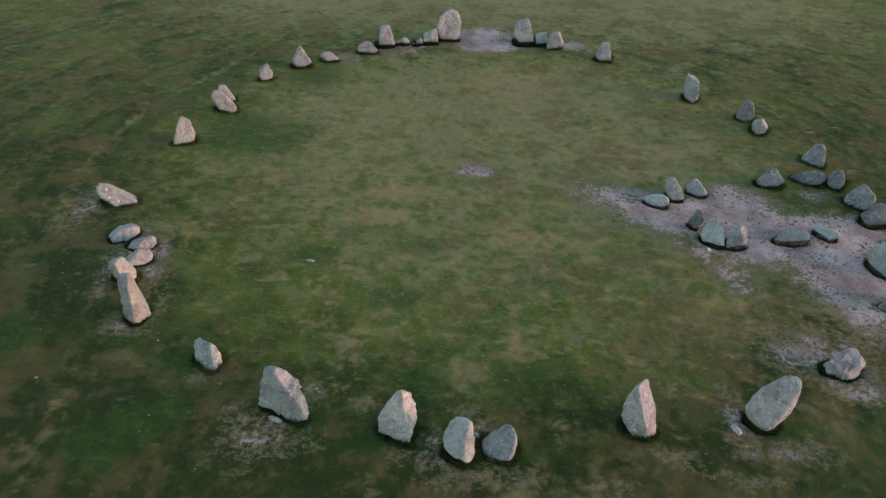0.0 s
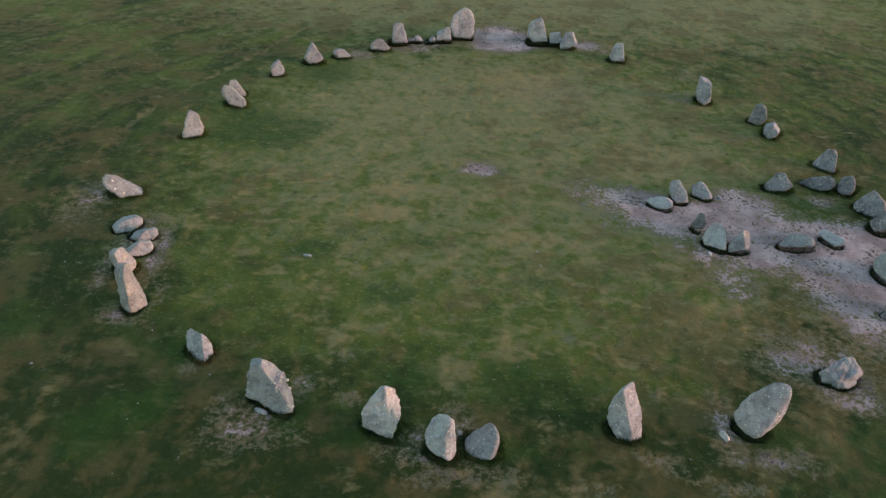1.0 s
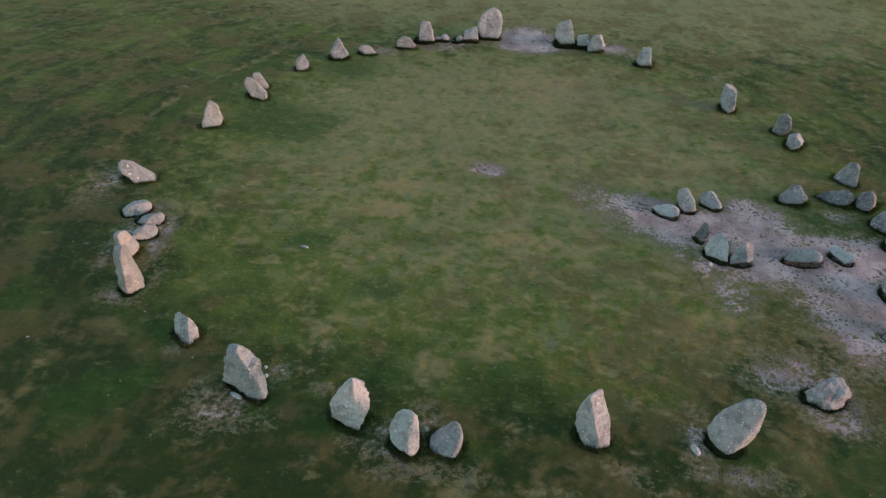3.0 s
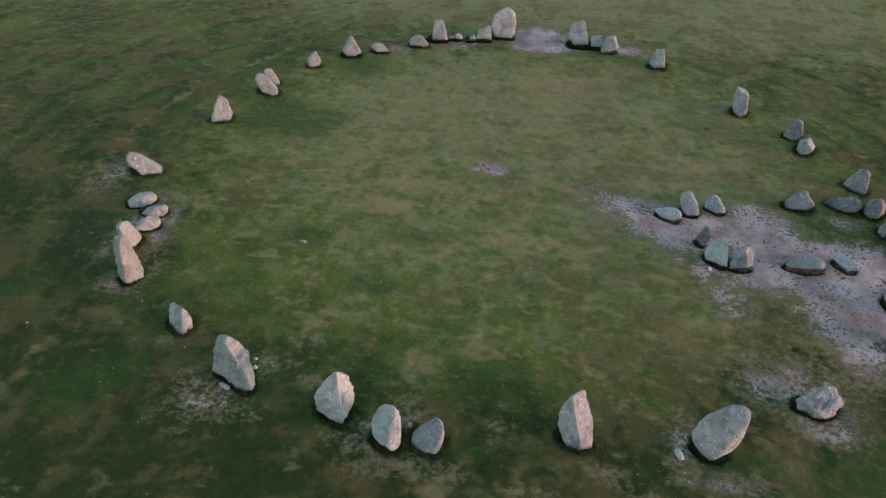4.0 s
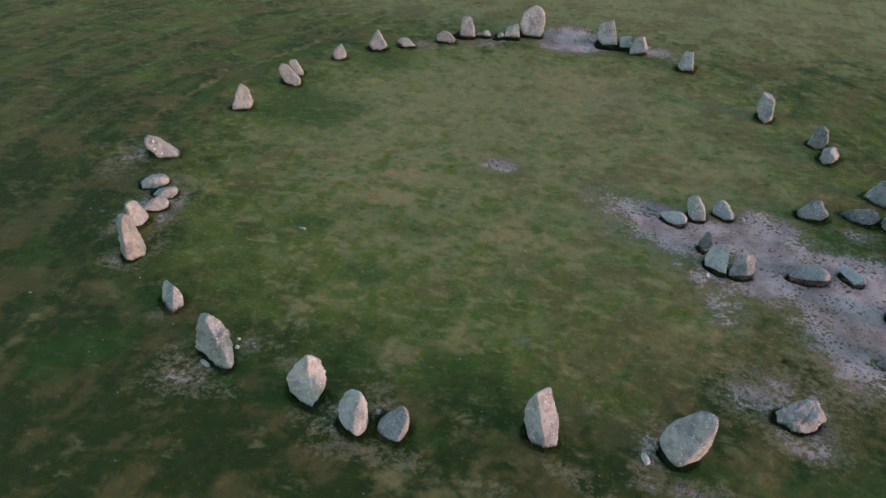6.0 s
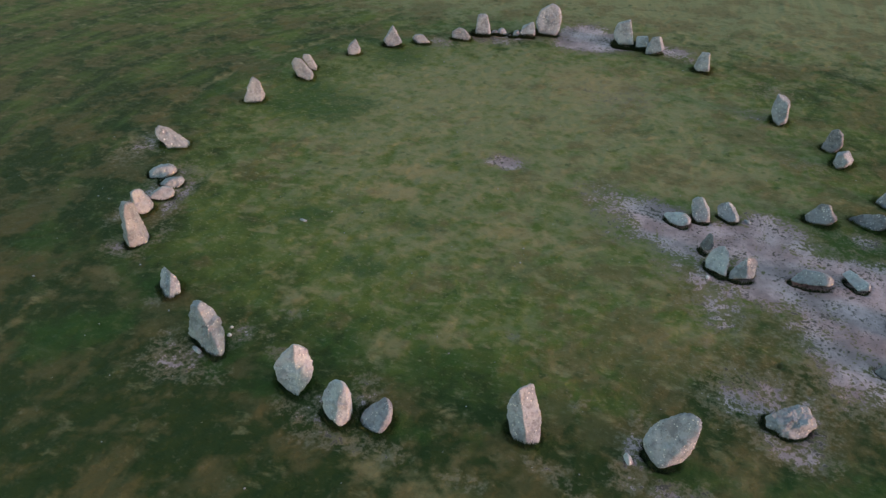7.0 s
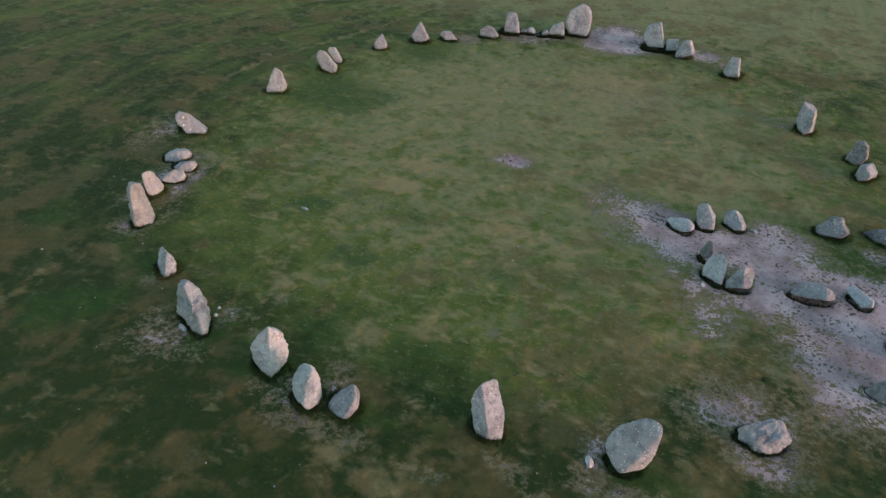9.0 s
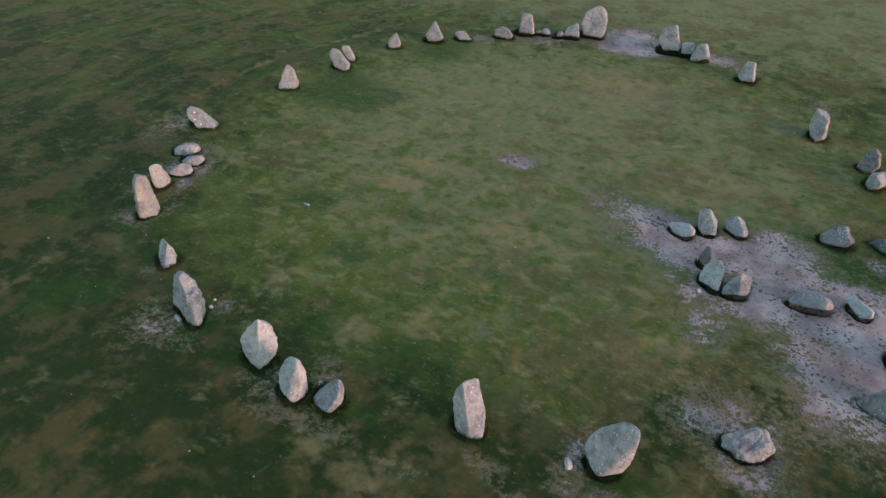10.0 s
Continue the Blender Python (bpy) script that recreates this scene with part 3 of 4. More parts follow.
hewn("standing_stone", "pale leaning stone in front of its twin", "stones of the great circle",
     -11.57, 34.18, 0.38, "pale", 20, 2.0, 28, (
       (-84, 24, 0.41), (82, 7, 0.23), (144, 2, 0.24), (-119, -56, 0.46), (-149, -24, 0.42), (32, 39, 0.30), (-29, -67, 0.65),
       (92, 61, 0.52), (27, 10, 0.49), (9, -13, 0.70),))
hewn("standing_stone", "pale leaning stone behind its twin", "stones of the great circle",
     -11.70, 35.29, 0.34, "pale", 20, 1.6, 29, (
       (-77, 24, 0.21), (80, 7, 0.31), (147, 4, 0.25), (-162, -41, 0.13), (26, 30, 0.19), (111, 70, 0.47), (-92, -63, 0.42),
       (22, -18, 0.46),))
hewn("boulder", "pale wedge-shaped leaning slab with light blotches", "stones of the great circle",
     -13.49, 25.10, 0.20, "blotched", 30, 1.6, 30, (
       (-64, 39, 0.41), (93, 8, 0.24), (146, -2, 0.28), (33, 53, 0.22), (-56, -76, 0.37), (-125, -31, 0.50), (-130, 6, 0.76),))
hewn("boulder", "pale rounded low boulder in a tight cluster", "stones of the great circle",
     -12.30, 22.59, -0.01, "pale", 16, 2.2, 31, (
       (-68, 37, 0.48), (100, 6, 0.24), (154, 6, 0.26), (-81, -69, 0.24), (-18, -48, 0.34), (152, 72, 0.28), (72, 56, 0.40),
       (-141, 43, 0.46), (25, 3, 0.59), (-132, -14, 0.60),))
hewn("boulder", "pale oblong low boulder in a tight cluster", "stones of the great circle",
     -11.35, 21.83, 0.02, "pale", 18, 2.2, 32, (
       (-67, 34, 0.33), (98, 3, 0.24), (160, 21, 0.42), (0, -90, 0.47), (-75, -52, 0.23), (135, 66, 0.21), (10, -53, 0.26),
       (-154, 60, 0.22), (35, 25, 0.51), (-107, -21, 0.32),))
hewn("boulder", "pale flat-topped low boulder in a tight cluster", "stones of the great circle",
     -11.01, 20.77, 0.20, "pale", 18, 2.2, 33, (
       (-59, 41, 0.11), (98, 6, 0.35), (163, 9, 0.48), (143, 52, 0.26), (-27, -57, 0.30), (-103, -73, 0.22), (-165, 60, 0.18),
       (37, 20, 0.42), (101, 70, 0.26), (-148, -15, 0.45), (26, -29, 0.42),))
hewn("standing_stone", "squat pale stone behind the tall pillar stone", "stones of the great circle",
     -11.21, 19.79, 0.30, "pale", 24, 2.0, 34, (
       (-133, 0, 0.32), (-26, 15, 0.46), (93, 5, 0.20), (160, 2, 0.31), (45, 26, 0.34), (-128, -22, 0.32), (118, 58, 0.48),
       (-79, -61, 0.45), (5, -45, 0.46), (24, -7, 0.42), (-167, 50, 0.55),))
hewn("standing_stone", "tall pale pillar stone with a yellowish foot", "stones of the great circle",
     -10.11, 18.02, 0.57, "pale", 30, 1.8, 35, (
       (178, -2, 0.21), (-27, 3, 0.51), (98, 0, 0.25), (164, 3, 0.21), (27, 12, 0.26), (-124, 5, 0.45), (-17, -72, 0.73),
       (83, 59, 0.82), (-121, -48, 0.75), (-86, -41, 0.84), (-134, 30, 0.73),))
hewn("standing_stone", "small pointed stone, grey and pinkish", "stones of the great circle",
     -7.11, 15.84, 0.21, "light", 30, 2.2, 36, (
       (-121, 26, 0.22), (-29, 27, 0.42), (89, 8, 0.23), (162, -10, 0.36), (0, -90, 0.65), (62, 23, 0.24), (-103, -43, 0.46),
       (38, -4, 0.29), (-24, -51, 0.49), (-138, -24, 0.41), (-73, -54, 0.50), (8, -46, 0.42),))
hewn("standing_stone", "large angular pale slab with rough pinkish side", "stones of the great circle",
     -4.38, 13.94, 0.64, "light", 40, 3.0, 37, (
       (-110, 8, 0.19), (-24, 25, 0.56), (-24, 45, 0.43), (-152, 63, 0.78), (95, 0, 0.34), (124, -4, 0.44), (0, -90, 1.08),
       (-119, -36, 0.58), (-173, 19, 0.69), (32, -1, 0.47), (46, 6, 0.41), (63, 31, 0.51), (-71, -46, 0.83), (50, 23, 0.47),
       (36, -10, 0.49), (13, -29, 0.78),), dents=((15, -2, 0.22, 0.07),))
hewn("standing_stone", "broad pale grey stone with a crested top", "stones of the great circle",
     -1.14, 13.30, 0.54, "light", 30, 2.0, 38, (
       (-99, 16, 0.27), (-22, 15, 0.37), (94, -7, 0.26), (138, 9, 0.28), (-2, -19, 0.51), (-113, -35, 0.54), (170, 41, 0.58),
       (77, 42, 0.69), (-129, -7, 0.47), (0, -40, 0.58), (33, -10, 0.54),))
hewn("standing_stone", "oval pale grey standing stone", "stones of the great circle",
     0.54, 12.65, 0.42, "light", 18, 1.9, 39, (
       (-114, 24, 0.26), (-61, 19, 0.39), (82, -3, 0.26), (138, 0, 0.29), (13, 2, 0.35), (-155, 1, 0.39), (-32, -43, 0.60),
       (-155, -35, 0.40), (124, 34, 0.54), (-113, -49, 0.49), (45, 23, 0.47), (91, 42, 0.60), (-18, -12, 0.51), (7, -21, 0.52),))
hewn("standing_stone", "squat rounded grey standing stone", "stones of the great circle",
     1.65, 12.78, 0.21, "grey", 18, 1.5, 40, (
       (-116, 38, 0.17), (-56, 20, 0.43), (80, -10, 0.28), (138, 30, 0.34), (123, 29, 0.36), (-8, -7, 0.45), (-126, -39, 0.45),
       (179, 39, 0.24), (17, -12, 0.41), (22, 0, 0.43), (-94, -32, 0.45), (-14, -49, 0.40), (-174, -5, 0.46), (17, 18, 0.52),
       (47, 38, 0.56),))
hewn("standing_stone", "tall flat-sided grey stone with a straight edge", "stones of the great circle",
     5.49, 13.69, 0.72, "grey", 32, 1.0, 41, (
       (-106, 11, 0.23), (-48, 22, 0.24), (-47, 23, 0.25), (54, 0, 0.35), (115, 1, 0.24), (0, -90, 1.16), (10, 7, 0.46),
       (-144, -3, 0.39), (38, -12, 0.47), (147, 39, 0.67), (-80, -47, 0.79), (-169, -33, 0.55), (-171, 12, 0.48), (171, 24, 0.54),), dents=((-165, -28, 0.26, 0.08),))
hewn("standing_stone", "large smooth rounded grey leaning stone", "stones of the great circle",
     9.33, 14.05, 0.77, "grey", 16, 0.9, 42, (
       (-106, 26, 0.14), (-57, -31, 0.60), (-69, 10, 0.31), (47, -9, 0.33), (100, 5, 0.30), (-48, -35, 0.64), (-138, -13, 0.59),
       (-50, -8, 0.42), (-167, -51, 0.85), (151, 14, 0.58), (177, -9, 0.70), (75, 51, 0.87), (-121, -45, 0.85),))
hewn("boulder", "low angular grey boulder in a trodden hollow", "stones of the great circle",
     12.50, 16.38, 0.19, "grey", 36, 3.2, 43, (
       (-112, 16, 0.43), (-61, 15, 0.37), (-22, 30, 0.53), (-90, 60, 0.28), (43, 4, 0.51), (103, 10, 0.30), (0, -92, 0.62),
       (124, 18, 0.31), (-59, -41, 0.42), (-120, -54, 0.46), (-30, -16, 0.52), (179, -33, 0.54), (7, 45, 0.57),), dents=((-88, 20, 0.14, 0.05), (-160, 30, 0.22, 0.05),))
hewn("boulder", "whitish low oblong boulder on bare earth", "stones of the inner cove",
     8.92, 26.43, -0.03, "light", 18, 1.6, 46, (
       (-118, 39, 0.34), (48, 5, 0.26), (116, 11, 0.24), (0, -90, 0.41), (107, 66, 0.27), (-46, -54, 0.28), (-114, -53, 0.25),
       (-147, -44, 0.29), (24, 55, 0.41), (-9, 10, 0.54),))
hewn("standing_stone", "upright grey slab on bare earth", "stones of the inner cove",
     9.73, 26.80, 0.37, "light", 24, 2.2, 47, (
       (-104, 32, 0.13), (105, -2, 0.26), (-84, -72, 0.46), (4, 36, 0.26), (-176, -53, 0.38), (-176, -8, 0.34), (3, 11, 0.33),
       (71, 60, 0.47), (-46, -11, 0.53),))
hewn("boulder", "grey pointed boulder at the edge of bare earth", "stones of the inner cove",
     10.78, 27.11, 0.29, "grey", 24, 2.0, 48, (
       (-115, 22, 0.08), (44, 8, 0.42), (106, 2, 0.27), (-135, -54, 0.32), (-3, 43, 0.22), (-69, -53, 0.39), (174, -24, 0.40),
       (121, 56, 0.42), (65, 66, 0.39), (9, -8, 0.48), (-38, 0, 0.44),))
hewn("boulder", "small dark grey pointed boulder", "stones of the inner cove",
     10.02, 24.47, 0.41, "dark", 24, 1.6, 49, (
       (-123, 16, 0.12), (154, 19, 0.14), (-87, -54, 0.30), (4, 18, 0.25), (24, -19, 0.09), (-153, -25, 0.21), (73, 62, 0.33),
       (32, 37, 0.30),))
hewn("standing_stone", "broad grey slab flecked with white lichen", "stones of the inner cove",
     10.43, 23.44, 0.33, "light", 30, 2.2, 50, (
       (-128, 35, 0.09), (101, 1, 0.34), (-115, -63, 0.35), (3, -2, 0.33), (-1, 24, 0.42), (-175, 8, 0.32), (101, 60, 0.55),
       (-175, -45, 0.43), (27, 35, 0.49),))
hewn("standing_stone", "pointed grey slab with white lichen flecks", "stones of the inner cove",
     11.27, 23.18, 0.43, "grey", 30, 2.2, 51, (
       (-123, 32, 0.14), (-39, 35, 0.23), (40, -4, 0.50), (110, 8, 0.48), (144, 22, 0.17), (-70, -51, 0.37), (-6, 7, 0.44),
       (163, -9, 0.36), (82, 57, 0.45), (-14, -25, 0.50),))
hewn("boulder", "long low grey boulder lying on bare earth", "stones of the inner cove",
     13.58, 23.53, 0.33, "grey", 20, 1.6, 52, (
       (-117, 36, 0.11), (29, 2, 0.80), (105, 8, 0.52), (-78, -57, 0.24), (90, 55, 0.25), (131, 16, 0.36), (25, 53, 0.43),
       (-29, 7, 0.58), (-128, -60, 0.43),))
hewn("boulder", "oblong whitish boulder lying on bare earth", "stones of the inner cove",
     15.14, 24.12, 0.19, "light", 20, 1.6, 53, (
       (-127, 38, 0.10), (99, 3, 0.31), (-156, -52, 0.21), (-71, -53, 0.36), (42, 52, 0.17), (-5, 20, 0.40), (-16, 0, 0.50),))


# ---- ground ----
def ground_height(x, y):
    h = bowl(x, y)
    inside = np.exp(-(((x - 2) / 40) ** 2 + ((y - 30) / 40) ** 2) ** 2)
    h = h + 0.10 * (smooth_noise(x, y, 5.0, 1) - 0.5) * inside + 0.04 * (smooth_noise(x, y, 1.6, 2) - 0.5)
    return h


def bare_foot(x, y):
    """Whether a stone stands on trodden earth."""
    spots = np.array([x - 0.2, x + 0.6, x - 0.6]), np.array([y - 0.3, y - 0.6, y - 0.6])
    return float(patchwork("wear", *spots).max()) > 0.45


FEET = []


def round_foot(foot, x, y):
    """How far each place lies outside a stone's foot, in metres, and how much it faces the dark south-west."""
    cx, cy, height, reach = foot
    a = np.arctan2(y - cy, x - cx)
    q = (a / (2 * math.pi) % 1.0) * len(reach)
    i = q.astype(int) % len(reach)
    edge = reach[i] + (q - np.floor(q)) * (reach[(i + 1) % len(reach)] - reach[i])
    return np.hypot(x - cx, y - cy) - edge, 0.5 - 0.5 * np.cos(a - radians(45))


def stone_hollow(x, y):
    """The trodden hollow round each stone, shaped wider to the south-west to deepen the shade there."""
    h = np.zeros_like(x)
    for foot in FEET:
        cx, cy, height, reach = foot
        near = (abs(x - cx) < 2.5) & (abs(y - cy) < 2.5)
        if not near.any():
            continue
        out, dark = round_foot(foot, x[near], y[near])
        gap = 0.015 + (0.06 if bare_foot(cx, cy) else 0.055) * dark ** 3 * (0.2 + 1.5 * smooth_noise(x[near], y[near], 0.45, 31))
        deep = min(0.13 if bare_foot(cx, cy) else 0.20, 0.06 + 0.55 * height)
        h[near] = np.minimum(h[near], -deep * np.exp(-(np.maximum(out + 0.02, 0) / gap) ** 3 * 0.7))
    # a burrow in the turf south of the cove
    return h - 0.16 * np.exp(-((((x - 12.4) ** 2 + (y - 18.9) ** 2) / 0.012) ** 2))


def steps(fine_from, fine_to, step, far):
    """Grid lines: even in the middle, wider and wider towards the horizon."""
    mid = list(np.arange(fine_from, fine_to + step / 2, step))
    out, gap = [], step
    while not out or out[-1] < far:
        gap *= 1.35
        out.append((out[-1] if out else 0.0) + gap)
    return np.array([fine_from - d for d in reversed(out)] + mid + [fine_to + d for d in out])


def build_ground():
    gx, gy = np.meshgrid(steps(-21, 24, 0.075, 2500), steps(8, 52, 0.075, 2500), indexing="ij")
    x, y = gx.ravel(), gy.ravel()
    wear = patchwork("wear", x, y)
    z = ground_height(x, y) - 0.05 * wear
    tuft = smooth_noise(x, y, 0.42, 3) * 0.6 + smooth_noise(x, y, 0.23, 4) * 0.4
    z += 0.07 * (tuft - 0.5) * (1 - 0.75 * wear) + stone_hollow(x, y)
    a, b = gx.shape
    mesh = bpy.data.meshes.new("ground")
    index = np.arange(a * b).reshape(a, b)
    quads = np.stack([index[:-1, :-1], index[1:, :-1], index[1:, 1:], index[:-1, 1:]], -1).reshape(-1, 4)
    mesh.vertices.add(a * b)
    mesh.vertices.foreach_set("co", np.stack([x, y, z], -1).ravel())
    mesh.loops.add(quads.size)
    mesh.loops.foreach_set("vertex_index", quads.ravel())
    mesh.polygons.add(len(quads))
    mesh.polygons.foreach_set("loop_start", np.arange(0, quads.size, 4))
    mesh.update(calc_edges=True)
    mesh.polygons.foreach_set("use_smooth", np.ones(len(quads), bool))
    for kind, values in (("wear", wear), ("dry", patchwork("dry", x, y)), ("lush", patchwork("lush", x, y))):
        mesh.attributes.new(kind, "FLOAT", "POINT").data.foreach_set("value", values.astype(np.float32))
    mesh.materials.append(turf)
    return tagged(new("ground", mesh), "short mottled green turf worn to bare earth round the stones", "ground", kind="structure")


# ---- stones ----
def along(values, s):
    """A smooth curve through values spread evenly from 0 to 1."""
    v = np.asarray(values, float)
    n = len(v) - 1
    q = np.clip(s, 0, 1) * n
    i = np.minimum(q.astype(int), n - 1)
    f = q - i
    e = np.r_[2 * v[0] - v[1], v, 2 * v[-1] - v[-2]]
    p0, p1, p2, p3 = e[i], e[i + 1], e[i + 2], e[i + 3]
    return 0.5 * (2 * p1 + (p2 - p0) * f + (2 * p0 - 5 * p1 + 4 * p2 - p3) * f * f + (3 * p1 - p0 - 3 * p2 + p3) * f ** 3)


def sphere_mesh(level):
    bm = bmesh.new()
    bmesh.ops.create_icosphere(bm, subdivisions=level, radius=1.0)
    ways = np.array([v.co[:] for v in bm.verts])
    faces = [tuple(v.index for v in f.verts) for f in bm.faces]
    bm.free()
    return ways / np.linalg.norm(ways, axis=1)[:, None], faces


BALLS = {level: sphere_mesh(level) for level in (1, 3, 4, 5, 6)}


def build_stone(name, label, group, x, y, turn, height, width, drift, depth, lean, kind, facets, seed):
    """A loose stone: a tapered body from which flat broken faces take a little off."""
    size = max(height, max(width))
    s = np.linspace(0, 1, 20)
    th = np.linspace(0, 2 * math.pi, 32, endpoint=False)
    half, mid, deep = np.maximum(along(width, s) / 2, 0.02), along(drift, s), np.maximum(along(depth, s), 0.02)
    cap = np.sqrt(1 - 0.64 * np.clip((s - 0.8) / 0.2, 0, 1) ** 2)
    c, sn = np.cos(th), np.sin(th)
    cu, cv = np.sign(c) * abs(c) ** (2 / 2.6), np.sign(sn) * abs(sn) ** (2 / 2.6)
    u = mid[:, None] + (half * cap)[:, None] * cu
    v = lean * s[:, None] + (deep * cap)[:, None] * cv
    body = np.stack([u, v, np.repeat((height * s)[:, None], 32, 1)], -1)
    foot = (body[:1] - (mid[0], 0, 0)) * (0.55, 0.55, 0) + (mid[0], 0.1 * deep[0], -0.06 - 0.4 * height)
    body = np.concatenate([foot, body], 0).reshape(-1, 3)
    heart = np.array([mid[6:14].mean(), lean * 0.45, height * 0.42])
    body -= heart
    rng = random.Random(seed * 7 + 3)
    ways, faces = BALLS[4 if size > 0.3 else 3]
    # planes that touch the body all round, and broken faces that cut into it
    grid = body.reshape(21, 32, 3)
    rise, side = grid[1:] - grid[:-1], np.roll(grid, -1, 1)[:-1] - np.roll(grid, 1, 1)[:-1]
    normals = np.cross(side, rise).reshape(-1, 3)
    normals = normals[np.linalg.norm(normals, axis=1) > 1e-6]
    normals = np.vstack([normals / np.linalg.norm(normals, axis=1)[:, None], (0, 0, 1), (0, 0, -1)])
    bites = np.zeros(len(normals))
    cuts = [(normals[rng.randrange(len(normals))], rng.uniform(0.02, 0.06)) for _ in range(facets)]
    cuts += [(bearing_way(36 * k + rng.uniform(0, 36), rng.uniform(-12, 62)), rng.uniform(0.06, 0.20)) for k in range(10)]
    for n, bite in cuts:
        n = n + np.array([rng.gauss(0, 0.10) for _ in range(3)])
        normals, bites = np.vstack([normals, n / np.linalg.norm(n)]), np.append(bites, bite)
    reach = np.maximum((normals @ body.T).max(1) * (1 - bites), 0.015)
    p = ways / np.maximum((ways @ (normals / reach[:, None]).T).max(1), 1e-3)[:, None]
    here = np.array([x]), np.array([y])
    z = float((ground_height(*here) + (stone_hollow(*here) - 0.05 * patchwork("wear", *here) if height < 0.2 else 0))[0])
    p = weather(p, ways, size, seed, 0.03, 1.0)
    return stone_object(name, label, group, p + heart, faces, kind, pose(x, y, z, 0, 0, turn))


def weather(p, ways, size, seed, chunk, rough):
    """Lumps, broken blocks, cracks and grain on a stone's surface."""
    off = Vector((seed * 3.7, seed * 1.9, seed * 0.7))
    lump = np.array([noise.fractal((Vector(q) + off) * 3.6, 0.8, 2.1, 4) for q in p])
    chip = np.array([noise.turbulence((Vector(q) + off) * 2.8, 4, True) for q in p])
    grit = np.array([noise.noise((Vector(q) + off) * 11.0) for q in p])
    block, groove, grain = np.zeros(len(p)), np.zeros(len(p)), 2.9 / size ** 0.4
    for k, q in enumerate(p):
        d, cells = noise.voronoi((Vector(q) + off) * grain + Vector((0.12 * lump[k], 0.12 * chip[k], 0)))
        edge, seat = d[1] - d[0], cells[0]
        mark = seat.x * 91.7 + seat.y * 47.3 + seat.z * 23.1
        slope = Vector((math.sin(mark), math.sin(mark * 1.7 + 1), math.sin(mark * 2.3 + 2)))
        tilt = slope.dot(Vector(q) * grain + off * grain - seat)
        block[k] = (0.35 * math.sin(mark * 3.1) + 0.8 * max(-0.7, min(0.7, tilt))) * min(edge / 0.05, 1)
        groove[k] = max(0.0, 1 - edge / 0.05)
    p = p + ways * (size ** 0.6 * (chunk * block - 0.008 * rough * groove))[:, None]
    return p + ways * (size ** 0.7 * rough * (0.009 * lump - 0.022 * (chip - 0.45)) + 0.009 * min(size, 1) * grit)[:, None]


def stone_object(name, label, group, points, faces, kind, where):
    mesh = bpy.data.meshes.new(name)
    mesh.from_pydata(points.tolist(), [], faces)
    mesh.polygons.foreach_set("use_smooth", np.ones(len(faces), bool))
    mesh.materials.append(STONE[kind])
    ob = new(name, mesh)
    ob.matrix_world = where
    return tagged(ob, label, "stone", group)


def bearing_way(bearing, rise):
    a, up = radians(bearing), radians(rise)
    return np.array([math.cos(a) * math.cos(up), math.sin(a) * math.cos(up), math.sin(up)])


def build_hewn(name, label, group, x, y, z, kind, edge, rough, seed, faces, dents):
    """The stone is what its flat faces leave, with the arrises worn."""
    flat = np.array([bearing_way(a, up) / d for a, up, d in faces])
    ways, tris = BALLS[6 if y < 20 else 5]
    near = np.maximum(ways @ flat.T, 1e-4)
    most = near.max(1)
    p = ways / (most * ((near / most[:, None]) ** edge).sum(1) ** (1 / edge))[:, None]
    for a, up, wide, deep in dents:
        spot = p[(ways @ bearing_way(a, up)).argmax()]
        p = p - ways * (deep * np.exp(-(((p - spot) ** 2).sum(1) / wide ** 2)))[:, None]
    size = float(np.ptp(p, axis=0).max())
    swell = np.array([noise.fractal(Vector(q) * (1.9 / size ** 0.5) + Vector((seed, 0, 0)), 1.0, 2.0, 3) for q in p])
    p = p + ways * (0.011 * size * swell)[:, None]
    p = weather(p, ways, size, seed, 0.010 * rough, rough)
    ob = stone_object(name, label, group, p + (0, 0, z), tris, kind, pose(x, y, float(bowl(np.array(x), np.array(y)))))
    return ob, float(p[:, 2].max()) + z


def note_foot(ob, height, band):
    """Remember the outline of a stone's lowest part for the ground and the grass round it."""
    co = np.empty(len(ob.data.vertices) * 3)
    ob.data.vertices.foreach_get("co", co)
    co = co.reshape(-1, 3)
    low = co[(co[:, 2] > -0.06) & (co[:, 2] < band)]
    turn = ob.matrix_world.to_euler().z
    x = low[:, 0] * math.cos(turn) - low[:, 1] * math.sin(turn)
    y = low[:, 0] * math.sin(turn) + low[:, 1] * math.cos(turn)
    cx, cy = (x.max() + x.min()) / 2, (y.max() + y.min()) / 2
    i = (np.arctan2(y - cy, x - cx) / (2 * math.pi) % 1.0 * 24).astype(int) % 24
    reach = np.zeros(24)
    np.maximum.at(reach, i, np.hypot(x - cx, y - cy))
    FEET.append((ob.matrix_world.translation.x + cx, ob.matrix_world.translation.y + cy, height, reach))


for planned in HEWN:
    built, tall = build_hewn(*planned)
    note_foot(built, tall, 0.10 + 0.12 * tall)
for planned in sorted(PLAN, key=lambda p: p[6] < 0.2):
    built = build_stone(*planned)
    if planned[6] >= 0.2:
        note_foot(built, planned[6], 0.10 + 0.3 * planned[6])
build_ground()


